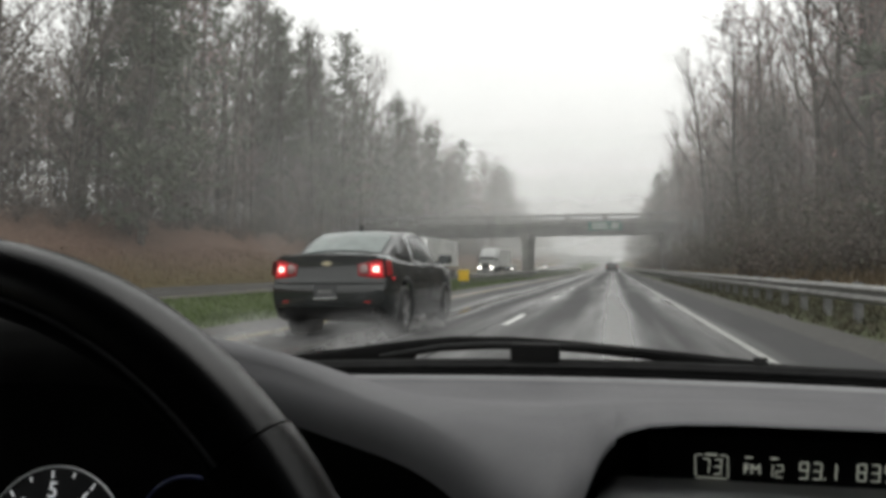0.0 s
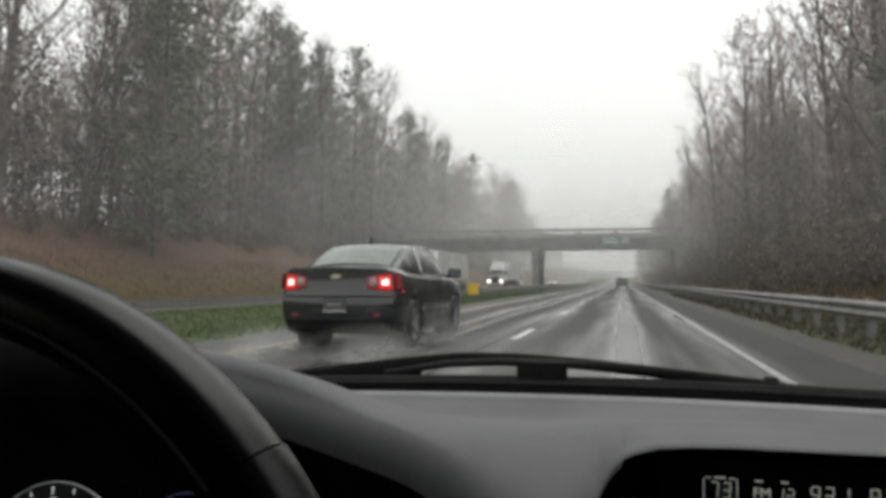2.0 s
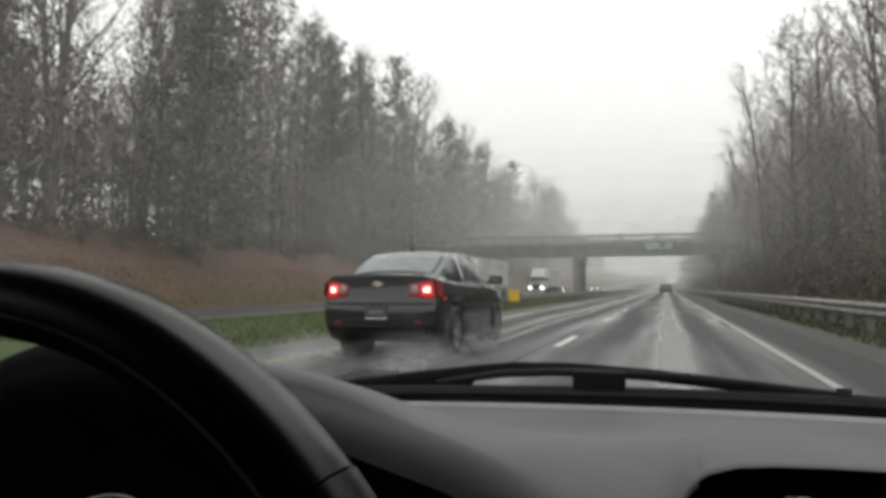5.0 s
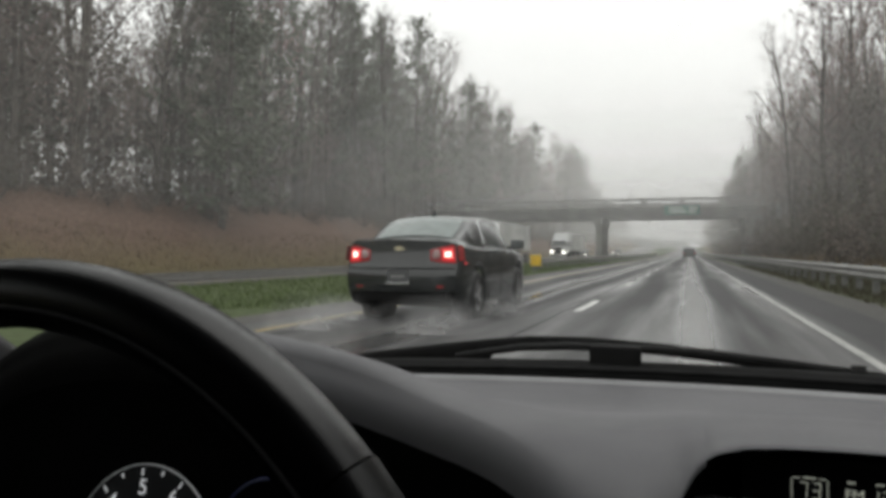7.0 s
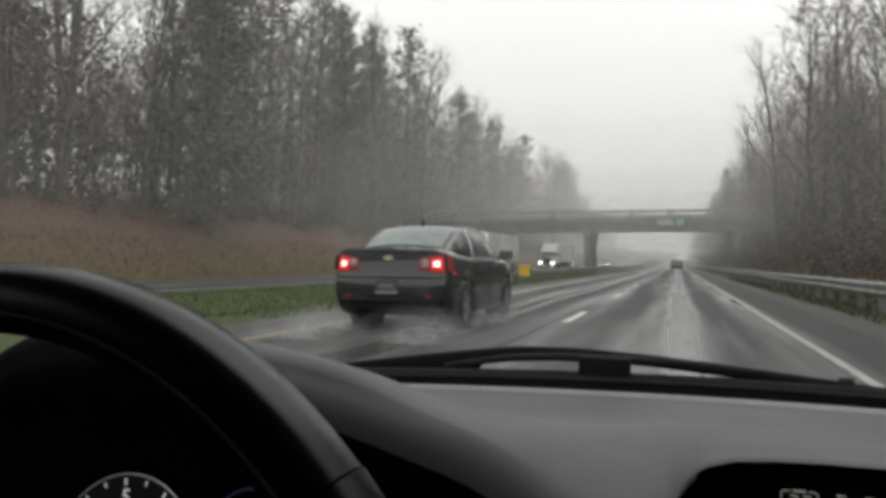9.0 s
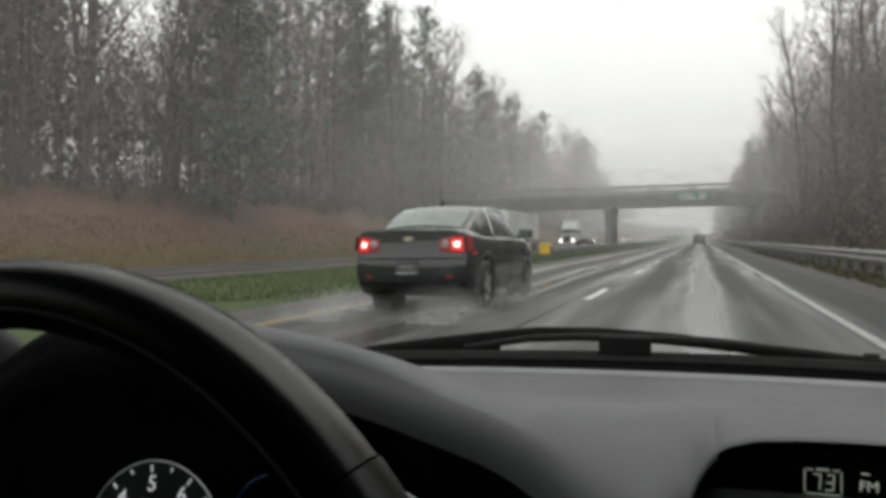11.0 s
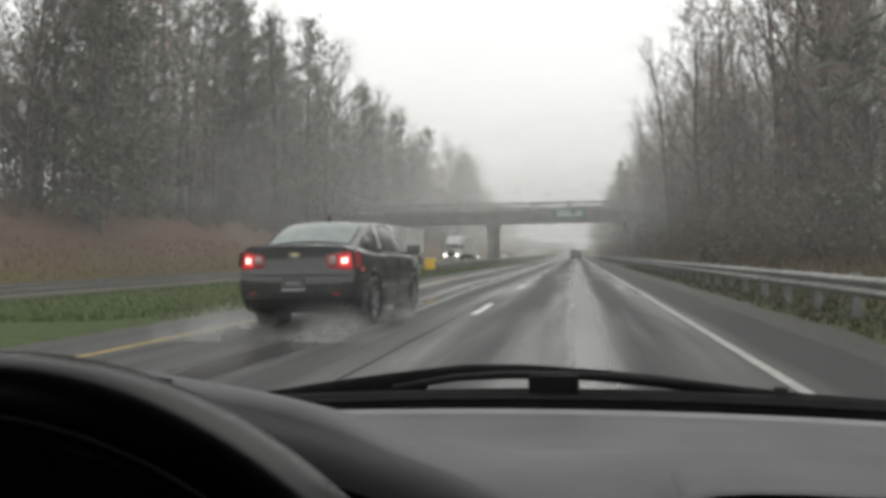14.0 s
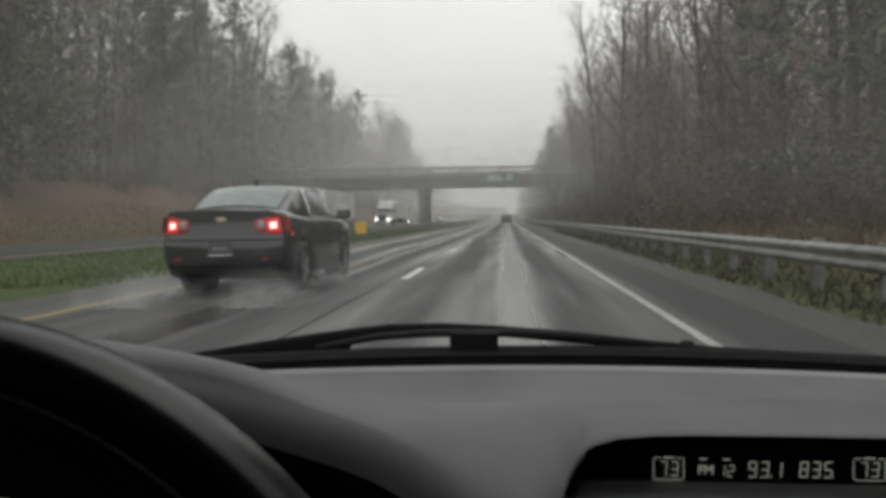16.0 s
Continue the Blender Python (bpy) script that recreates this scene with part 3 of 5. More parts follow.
# the moulded top left of the display: pad, instrument hood and the rolled lip towards the driver
HX = [-0.80, -0.68, -0.63, -0.58, -0.53, -0.49, -0.46, -0.41, -0.36, -0.314, -0.27, -0.20, -0.16, -0.12, -0.06, -0.03, 0.0, 0.06, 0.12, 0.18, 0.60, 1.0]
HZ = [0.895, 0.920, 0.947, 0.982, 1.006, 1.014, 1.017, 1.016, 1.010, 1.004, 0.998, 0.985, 0.972, 0.957, 0.944, 0.941, 0.941, 0.945, 0.950, 0.952, 0.950, 0.945]
LX = [-0.80, -0.68, -0.60, -0.53, -0.46, -0.41, -0.36, -0.30, -0.25, -0.20, -0.167, -0.12, -0.06, -0.03, 0.0, 0.03, 0.052, 0.064, 0.074, 0.079, 0.086, 0.095]
LZ = [0.855, 0.890, 0.938, 0.978, 0.996, 0.999, 0.997, 0.991, 0.983, 0.973, 0.965, 0.952, 0.940, 0.931, 0.922, 0.912, 0.904, 0.902, 0.911, 0.922, 0.9345, 0.944]
LY = [0.55, 0.55, 0.55, 0.55, 0.55, 0.55, 0.56, 0.572, 0.577, 0.578, 0.577, 0.573, 0.560, 0.538, 0.505, 0.460, 0.438, 0.447, 0.474, 0.489, 0.499, 0.505]


def soft_lerp(x, xs, ys):
    w = max(0.12, min(1.0, (0.06 - x) / 0.04))
    return sum(lerp(x + d * w, xs, ys) for d in (-0.03, -0.015, 0.0, 0.015, 0.03)) / 5


def moulding(x, k):
    yf, zc, zl, yl = y_far(x), soft_lerp(x, HX, HZ), soft_lerp(x, LX, LZ), soft_lerp(x, LX, LY)
    if k < 6:
        dy, z = [(0.0, 0.89), (0.0, 0.925), (-0.004, 0.929), (-0.012, 0.929), (-0.02, 0.926), (-0.03, 0.925)][k]
        return (x, yf + dy, z)
    if k < 12:
        f, g = [(0.30, 0.05), (0.55, 0.30), (0.72, 0.66), (0.84, 0.90), (0.93, 0.985), (1.0, 1.0)][k - 6]
        dip = 0.0045 * math.sin(math.pi * min(1.0, f / 0.75))
        return (x, (yf - 0.03) + (0.595 - yf + 0.03) * f, 0.925 + (zc - 0.925) * g - dip)
    if k < 20:
        t = (k - 11) / 8
        return (x, 0.595 + (yl - 0.595) * (1 - (1 - t) ** 1.35), zc + (zl - zc) * t ** 1.9)
    dy, dz = [(-0.006, -0.006), (-0.010, -0.014), (-0.012, -0.025), (-0.010, -0.038), (0.012, -0.10), (0.03, -0.24)][k - 20]
    roll = 0.12 + 0.88 * max(0.0, min(1.0, (0.070 - x) / 0.03))
    return (x, yl + dy * roll, zl + dz * roll)


mould_xs = [(-0.86 + 0.90 * i / 88) for i in range(89)] + [0.04 + 0.0025 * i for i in range(1, 23)]
part("top_moulding", grid("top_moulding", moulding, mould_xs, list(range(10)), M_DASH), dash, "grey moulded dashboard top")
part("moulding_crest", grid("moulding_crest", moulding, [x for x in mould_xs if x > -0.41], list(range(9, 13)), M_DASH), dash, "grey crest beside the instrument hood")
part("moulding_lip", grid("moulding_lip", moulding, [x for x in mould_xs if x > -0.325], list(range(12, 24)), M_DASH), dash, "grey rolled lip of the moulding")
# behind the wheel the moulding lies in shade, put in as black
part("hood_lip", grid("hood_lip", moulding, [x for x in mould_xs if -0.41 < x < -0.31], list(range(12, 24)), M_BLACK), dash, "lip of the instrument hood, its shade painted black")
part("instrument_hood", grid("instrument_hood", moulding, [x for x in mould_xs if x < -0.395], list(range(9, 24)), M_BLACK), dash, "hood over the instruments, blackened for shade behind the wheel")
# the inner face's shadow is put into its black
part("hood_inside", grid("hood_inside", moulding, [x for x in mould_xs if x < 0.066], list(range(23, 26)), M_BLACK), dash, "inner face of the instrument hood, its shadow painted black")
part("centre_panel", box("centre_panel", (0.54, 0.02, 0.26), (0.345, 0.59, 0.79), M_BLACK, 0.004, 1), dash)
part("display_back", box("display_back", (0.48, 0.006, 0.10), (0.330, 0.566, 0.870), M_BLACK, 0.002, 1), dash)

# ridge along the front edge, the sky's grazing sheen put into its pale grey
part("front_strip", grid("front_strip", lambda x, k: (x, y_far(x) + [-0.0005, -0.003, -0.011, -0.016][k], [0.9275, 0.9312, 0.9312, 0.927][k]), [(-0.86 + 1.84 * i / 50) for i in range(51)], [0, 1, 2, 3], M_EDGE_SHEEN), dash, "ridge along the windscreen edge, its sky sheen painted pale grey")

# display pod: a brow that grows out of the pad, black inside, with a ledge under the display
POD_Y = 0.505
POD_EDGE = [(0.060, 0.800), (0.064, 0.860), (0.068, 0.890), (0.071, 0.907), (0.0755, 0.920), (0.082, 0.9315), (0.0905, 0.941), (0.101, 0.948), (0.118, 0.953), (0.140, 0.955), (0.17, 0.956), (0.25, 0.956), (0.35, 0.9555), (0.45, 0.9545), (0.58, 0.952)]
SCR_Y = 0.556


def pad(x, k):
    """Top pad, ending in a rounded lip over the display."""
    if k < 12:
        return moulding(x, k)
    zc, ze = soft_lerp(x, HX, HZ), lerp(x, [p[0] for p in POD_EDGE], [p[1] for p in POD_EDGE])
    y, s, dz = [(0.575, 0.25, 0.0), (0.555, 0.5, 0.0), (0.535, 0.75, 0.0), (0.52, 0.93, 0.0), (0.512, 1.0, 0.0), (0.507, 1.0, -0.0003), (0.505, 1.0, -0.0018)][k - 12]
    return (x, y, zc + (ze - zc) * s + dz)


def brow_inside(i, k):
    x, z = POD_EDGE[i]
    if k == 5:
        return (max(x, 0.135), POD_Y + 0.066, min(z, 0.900))
    dy, inset = [(0.0, 0.0016), (0.001, 0.0032), (0.006, 0.0045), (0.03, 0.0055), (0.056, 0.006)][k]
    return (x + inset * (1.0 if x < 0.12 else 0.0), POD_Y + dy, z - inset * (1.0 if x > 0.075 else 0.0))


def ledge(x, k):
    y, z = [(0.553, 0.9115), (0.541, 0.9105), (0.527, 0.9080), (0.518, 0.9050), (0.514, 0.9005), (0.513, 0.8945), (0.520, 0.884)][k]
    return (x, y, z - 0.0065 - 0.016 * max(0.0, (0.098 - x) / 0.024) ** 2)


pod_ids = list(range(len(POD_EDGE)))
part("top_pad", grid("top_pad", pad, [(0.095 + 0.885 * (i / 60) ** 1.6) for i in range(61)], list(range(19)), M_DASH), dash, "grey grained top pad with a lip over the display")
part("hood_lining", grid("hood_lining", brow_inside, pod_ids, list(range(6)), M_BLACK), dash, "black lining of the display hood")
screen = part("display", box("display", (0.45, 0.006, 0.048), (0.343, SCR_Y, 0.914), M_SCREEN, 0.001, 1), dash, "black radio and clock display with pale characters")
part("display_ledge", grid("display_ledge", ledge, [(0.081 + 0.483 * i / 50) for i in range(51)], list(range(7)), M_LEDGE), dash, "rounded ledge under the display, paled for missing cabin light")
part("vent_recess", box("vent_recess", (0.47, 0.03, 0.085), (0.33, 0.547, 0.850), M_BLACK, 0.004, 1), dash)
SEGS = {"a": (0, 1, 1), "b": (1, 0.5, 0), "c": (1, -0.5, 0), "d": (0, -1, 1), "e": (-1, -0.5, 0), "f": (-1, 0.5, 0), "g": (0, 0, 1)}
LIT = {"0": "abcdef", "1": "bc", "2": "abged", "3": "abgcd", "5": "afgcd", "7": "abc", "8": "abcdefg", "9": "abcfgd"}


def digit(ch, cx, cz, h):
    """A seven-segment figure, leaning slightly, on the display's face."""
    bm = bmesh.new()
    w, t = h * 0.46, h * 0.07
    for q in LIT[ch]:
        sx, sz, flat = SEGS[q]
        size = (w - t * 0.6, 0.0005, t) if flat else (t, 0.0005, h / 2 - t * 0.6)
        bmesh.ops.create_cube(bm, size=1.0, matrix=Matrix.LocRotScale((cx + sx * w / 2 + sz * h * 0.05, SCR_Y - 0.0036, cz + sz * h / 2), None, size))
    part("digit", bm_mesh("digit", bm, M_VFD), screen)


for text, cx, cz, h in (("73", 0.1625, 0.9148, 0.0105), ("12", 0.2050, 0.9138, 0.0085), ("93", 0.2285, 0.9152, 0.0112), ("1", 0.2425, 0.9153, 0.0112), ("835", 0.2700, 0.9158, 0.0112), ("73", 0.3080, 0.9165, 0.0105)):
    for i, ch in enumerate(text):
        digit(ch, cx + (i - (len(text) - 1) / 2) * h * 0.78, cz, h)
part("lettering", words("FM", 0.0098, M_VFD), screen, m=pose(0.1900, SCR_Y - 0.0035, 0.9140, 90, 0, 0))
part("decimal_point", box("decimal_point", (0.0011, 0.0005, 0.0011), (0.2375, SCR_Y - 0.0035, 0.9100), M_VFD), screen)
for cx, cz in ((0.1625, 0.9148), (0.308, 0.9165)):
    for sx in (-0.0112, 0.0112):
        part("box_line", box("box_line", (0.0006, 0.0005, 0.0150), (cx + sx, SCR_Y - 0.0035, cz), M_VFD), screen)
    part("box_line", box("box_line", (0.0205, 0.0005, 0.0006), (cx, SCR_Y - 0.0035, cz - 0.0082), M_VFD), screen)
    for sx in (-0.0082, 0.0082):
        part("box_line", box("box_line", (0.0045, 0.0005, 0.0006), (cx + sx, SCR_Y - 0.0035, cz + 0.0082), M_VFD), screen)
    part("lettering_bar", box("lettering_bar", (0.008, 0.0005, 0.0011), (cx, SCR_Y - 0.0035, cz + 0.0085), M_VFD), screen)
for cx in (0.188, 0.2050):
    part("lettering_bar", box("lettering_bar", (0.005, 0.0005, 0.0010), (cx, SCR_Y - 0.0035, 0.9225), M_VFD), screen)

# instruments
cluster = thing("instrument_cluster", "black instrument cluster with white-numbered dials", "instruments")
part("backplate", box("backplate", (0.52, 0.01, 0.26), (-0.42, 0.60, 0.82), M_BLACK, 0.004, 1), cluster)


def dial(name, cx, cy, cz, R, numerals, ticks, label):
    m = pose(cx, cy, cz, 90 - 12, 0, 0)
    d = part(name, lathe(name, [(0.0, 0.0), (0.0, R)], M_SCREEN, 40), cluster, label, m @ pose(0, 0, 0, 0, 90, 0))
    ring = [(R * math.cos(2 * math.pi * k / 48), R * math.sin(2 * math.pi * k / 48), 0.003) for k in range(48)]
    part("ring", tube("ring", ring, 0.0008, M_RING, 6, closed=True), d, "satin metal dial ring", pose(0, 0, 0, 0, -90, 0))
    for text, ang in numerals:
        a = radians(90 - ang)
        part("numeral", words(text, R * 0.265, M_NUM), d, m=pose(0, 0, 0, 0, -90, 0) @ pose(R * 0.73 * math.cos(a), R * 0.73 * math.sin(a), 0.003))
    for k, ang in enumerate(ticks):
        a = radians(90 - ang)
        L = R * (0.085 if k % 2 == 0 else 0.055)
        part("tick", box("tick", (L, 0.0015, 0.0006), (0, 0, 0), M_NUM), d, m=pose(0, 0, 0, 0, -90, 0) @ pose((R * 0.955 - L / 2) * math.cos(a), (R * 0.955 - L / 2) * math.sin(a), 0.003, 0, 0, 90 - ang))
    return d


tach = dial("tachometer", -0.341, 0.490, 0.8325, 0.0690, [("2", -117), ("3", -80.5), ("4", -44), ("5", -7), ("6", 29.5), ("7", 66)], [(-117 + 18.25 * k) for k in range(12)], "tachometer with white numerals")
part("lettering_bar", box("lettering_bar", (0.034, 0.0034, 0.0006), (0, 0, 0), M_RING), tach, m=pose(0, 0, 0, 0, -90, 0) @ pose(0.003, 0.035, 0.003, 0, 0, -3))
dial("speedometer", -0.145, 0.490, 0.8325, 0.0690, [("70", -52), ("80", -28), ("90", -4), ("100", 20)], [(-64 + 12 * k) for k in range(12)], "speedometer with white numerals")
arc = [(-0.234 + 0.048 * math.cos(radians(a)), 0.515, 0.847 + 0.048 * math.sin(radians(a))) for a in range(78, 161, 6)]
part("blue_arc", tube("blue_arc", arc, 0.0012, M_BLUE, 5), cluster, "dim blue lit arc")

# steering wheel
WC, WR, WTILT = Vector((-0.1917, 0.2381, 0.8608)), 0.2147, 0.0427
wheel = thing("steering_wheel", "black leather steering wheel with a stitched rim", "steering wheel")
RT = 0.0155


def rim_point(a, dr=0.0, dn=0.0):
    s, c = math.sin(WTILT), math.cos(WTILT)
    R = WR - RT + dr
    return WC + Vector((R * math.cos(a), R * math.sin(a) * s - dn * c, R * math.sin(a) * c + dn * s))


def rim_arc(a0, a1, n, rad, bulge=0.0):
    """Rim section: a rounded square, flat towards the driver."""
    V, Fc, K = [], [], 16
    for i in range(n + 1):
        a = a0 + (a1 - a0) * i / n
        for k in range(K):
            t = 2 * math.pi * k / K
            c, q = math.cos(t), math.sin(t)
            V.append(rim_point(a, rad * math.copysign(abs(c) ** 0.68, c), rad * 1.15 * math.copysign(abs(q) ** 0.68, q)))
    for i in range(n):
        for k in range(K):
            Fc.append((i * K + k, i * K + (k + 1) % K, (i + 1) * K + (k + 1) % K, (i + 1) * K + k))
    return V, Fc


NOTCH = radians(41)
V, Fc = rim_arc(NOTCH, math.pi - NOTCH, 72, RT)
part("rim", mesh("rim", V, Fc, M_LEATHER, True), wheel, "grained black leather upper rim")
for a0, a1 in ((NOTCH - 0.006, NOTCH - 1.2), (math.pi - NOTCH + 0.006, math.pi - NOTCH + 1.2), (NOTCH - 1.206, -math.pi - NOTCH + 1.206)):
    V, Fc = rim_arc(a0, a1, 30, RT * 1.05)
    part("grip", mesh("grip", V, Fc, M_LEATHER, True), wheel, "smooth black lower rim grip")
V, Fc = rim_arc(NOTCH - 0.006, NOTCH + 0.006, 2, RT * 0.94)
part("seam", mesh("seam", V, Fc, M_BLACK, True), wheel)
seam = [rim_point(NOTCH + (math.pi - 2 * NOTCH) * k / 60, -RT * 0.35, RT * 1.14) for k in range(61)]
part("stitching", tube("stitching", seam, 0.0009, M_DASHDARK, 5), wheel, "stitched seam round the inner rim")
part("hub", lathe("hub", [(0.0, 0.0), (0.0, 0.06), (0.015, 0.075), (0.045, 0.07), (0.05, 0.0)], M_BLACK, 28), wheel, m=pose(WC.x, WC.y + 0.05, WC.z - 0.04, 0, 0, 90))
for a in (radians(-8), radians(188), radians(270)):
    p0, p1 = rim_point(a, -0.01), WC + Vector((0.05 * math.cos(a), 0.035, 0.05 * math.sin(a) - 0.04))
    part("spoke", tube("spoke", [p0, p0.lerp(p1, 0.4) + Vector((0, 0.012, 0)), p1], [0.014, 0.018, 0.024], M_BLACK, 8, 0.5), wheel)

# cowl and wipers outside the windscreen
cowl = thing("windscreen_cowl", "black plastic cowl along the windscreen's foot", "cowl")


def cowl_fn(x, k):
    dy, z = [(0.006, 0.90), (0.006, 0.936), (0.02, 0.9445), (0.05, 0.9455), (0.10, 0.937), (0.16, 0.90)][k]
    return (x, y_far(x) + dy, z - 0.018 * ((x - 0.1) / 0.95) ** 2)


part("cowl_panel", grid("cowl_panel", cowl_fn, [(-0.88 + 1.86 * i / 50) for i in range(51)], list(range(6)), M_TRIM), cowl)

part("rubber_seal", tube("rubber_seal", [(x, y_far(x) + 0.012, 0.9395 - 0.018 * ((x - 0.1) / 0.95) ** 2) for x in [(-0.88 + 1.86 * i / 40) for i in range(41)]], 0.0045, M_WIPER, 6), cowl, "black rubber seal at the glass edge")

wiper = thing("windscreen_wiper", "black wiper resting along the windscreen's foot", "wiper")
TOPX = [-0.40, -0.367, -0.30, -0.22, -0.15, -0.11, -0.04, 0.05, 0.133, 0.20, 0.241, 0.30, 0.41]
TOPZ = [0.935, 0.9385, 0.948, 0.958, 0.966, 0.9695, 0.9695, 0.964, 0.957, 0.9495, 0.945, 0.941, 0.937]


def shroud(u, v):
    zt = lerp(u, TOPX, TOPZ)
    y = y_far(u) + 0.082
    c = [(0.012, 0.93), (0.010, zt - 0.003), (0.006, zt), (-0.002, zt), (-0.006, zt - 0.004), (-0.006, zt - 0.0135), (0.0, 0.93)] if u < -0.16 or u > 0.17 else \
        [(0.012, zt - 0.013), (0.010, zt - 0.003), (0.006, zt), (-0.002, zt), (-0.006, zt - 0.004), (-0.006, zt - 0.0135), (0.0, zt - 0.0138)]
    return (u, y + c[v][0], c[v][1])


part("blade", grid("blade", shroud, [(-0.40 + 0.81 * i / 70) for i in range(71)], list(range(7)), M_BLADE), wiper, "dark grey curved wiper blade")
arm = [(-0.20, 0.945), (-0.165, 0.9505), (-0.12, 0.9575), (-0.06, 0.9605), (0.0, 0.9605), (0.07, 0.959), (0.13, 0.9555), (0.18, 0.9515), (0.22, 0.947), (0.26, 0.943)]
part("arm", tube("arm", [(x, y_far(x) + 0.058, z) for x, z in arm], [0.0035, 0.0042, 0.0048, 0.005, 0.005, 0.005, 0.0045, 0.0045, 0.005, 0.0055], M_WIPER, 8), wiper, "black wiper arm")
part("clip_block", box("clip_block", (0.060, 0.022, 0.028), (0.0, y_far(0) + 0.036, 0.951), M_BLADE, 0.003, 2), wiper, "dark grey clip block joining arm and blade")
part("pivot", lathe("pivot", [(-0.012, 0.0), (-0.012, 0.008), (0.004, 0.009), (0.006, 0.006), (0.006, 0.0)], M_WIPER, 16), wiper, "black pivot cap", pose(0.262, y_far(0.262) + 0.055, 0.940, 0, 90, 0))

# windscreen and the shell, mostly out of view, that closes the cabin to light
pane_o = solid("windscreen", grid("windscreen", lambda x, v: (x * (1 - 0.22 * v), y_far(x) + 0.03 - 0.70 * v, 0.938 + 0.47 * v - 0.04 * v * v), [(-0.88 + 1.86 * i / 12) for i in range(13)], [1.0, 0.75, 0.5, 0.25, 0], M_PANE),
               "wet windscreen with a faint haze veil above the dashboard", "windscreen", "structure")
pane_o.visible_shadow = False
shell = thing("car_shell", "grey-lined cabin shell with roof and doors", "car", kind="structure")
part("roof", box("roof", (1.7, 2.2, 0.05), (0.05, -0.87, 1.385), M_LINING, 0.02, 2), shell)
# unseen, closed over the rear window to keep driver-facing faces dark
part("rear_wall", box("rear_wall", (2.1, 0.06, 1.17), (0.05, -1.9, 0.785), M_DASHDARK, 0.02, 2), shell)
for sx in (-0.98, 1.08):
    tilt = Matrix.Rotation(radians(12 if sx < 0 else -12), 4, "Y")
    part("door_panel", box("door_panel", (0.06, 2.6, 0.75), (sx, -0.62, 0.56), M_DASHDARK, 0.02, 2), shell)
    part("roof_rail", box("roof_rail", (0.06, 2.6, 0.10), (sx * 0.87, -0.62, 1.335), M_LINING, 0.02, 2), shell)
    part("door_pillar", box("door_pillar", (0.05, 0.14, 0.48), (sx * 0.92, -0.62, 1.14), M_DASHDARK, 0.02, 2, tilt), shell)
    part("rear_pillar", box("rear_pillar", (0.05, 0.34, 0.48), (sx * 0.92, -1.74, 1.14), M_DASHDARK, 0.02, 2, tilt), shell)
    # unseen blank instead of rear door glass, added to block light
    part("rear_door_panel", box("rear_door_panel", (0.03, 0.86, 0.46), (sx * 0.925, -1.13, 1.13), M_DASHDARK, 0.006, 1, tilt), shell)
    glass = part("door_glass", box("door_glass", (0.004, 1.5, 0.44), (sx * 0.925, -0.02, 1.13), M_DOORGLASS, 0.0, 1, tilt), shell, "clear door window")
    glass.visible_shadow = False
for sx, foot, top in ((-1, -0.69, -0.60), (1, 0.90, 0.74)):
    rake = [(foot + (top - foot) * v, y_far(foot) - 0.70 * v, 0.945 + 0.47 * v - 0.04 * v * v) for v in [i / 10 for i in range(11)]]
    part("windscreen_pillar", tube("windscreen_pillar", rake, 0.024, M_DASHDARK, 10), shell, "dark windscreen pillar")
part("floor_pan", box("floor_pan", (2.0, 2.8, 0.05), (0.05, -0.55, 0.22), M_DASHDARK, 0.01, 1), shell)
part("bulkhead", box("bulkhead", (1.9, 0.05, 0.695), (0.05, 0.66, 0.5575), M_BLACK, 0.01, 1), shell)


# ---- vehicles ----
def road_wheel(parent, x, y, R, side):
    """Tyre and five-spoked alloy rim at an axle end; side is +1 on the right."""
    w = part("wheel", lathe("tyre", [(-0.10, R * 0.62), (-0.105, R * 0.80), (-0.10, R * 0.93), (-0.08, R), (0.08, R), (0.10, R * 0.93), (0.105, R * 0.80), (0.095, R * 0.66), (0.06, R * 0.62)], M_TYRE, 32), parent, "black wet tyre", pose(x, y, R, 0, 0, 0 if side > 0 else 180))
    part("rim", lathe("rim", [(0.095, R * 0.665), (0.10, R * 0.64), (0.085, R * 0.60), (0.03, R * 0.58), (0.02, 0.0)], M_RAILBACK, 28), w)
    bm = bmesh.new()
    for k in range(5):
        bmesh.ops.create_cube(bm, size=1.0, matrix=Matrix.Rotation(2 * math.pi * k / 5 + 0.3, 4, "X") @ Matrix.LocRotScale((0.085, 0, R * 0.33), None, (0.018, 0.075, R * 0.56)))
    bmesh.ops.create_cube(bm, size=1.0, matrix=Matrix.LocRotScale((0.085, 0, 0), None, (0.03, 0.13, 0.13)))
    part("spokes", bm_mesh("spokes", bm, M_ALLOY), w, "silver alloy spokes")
    return w


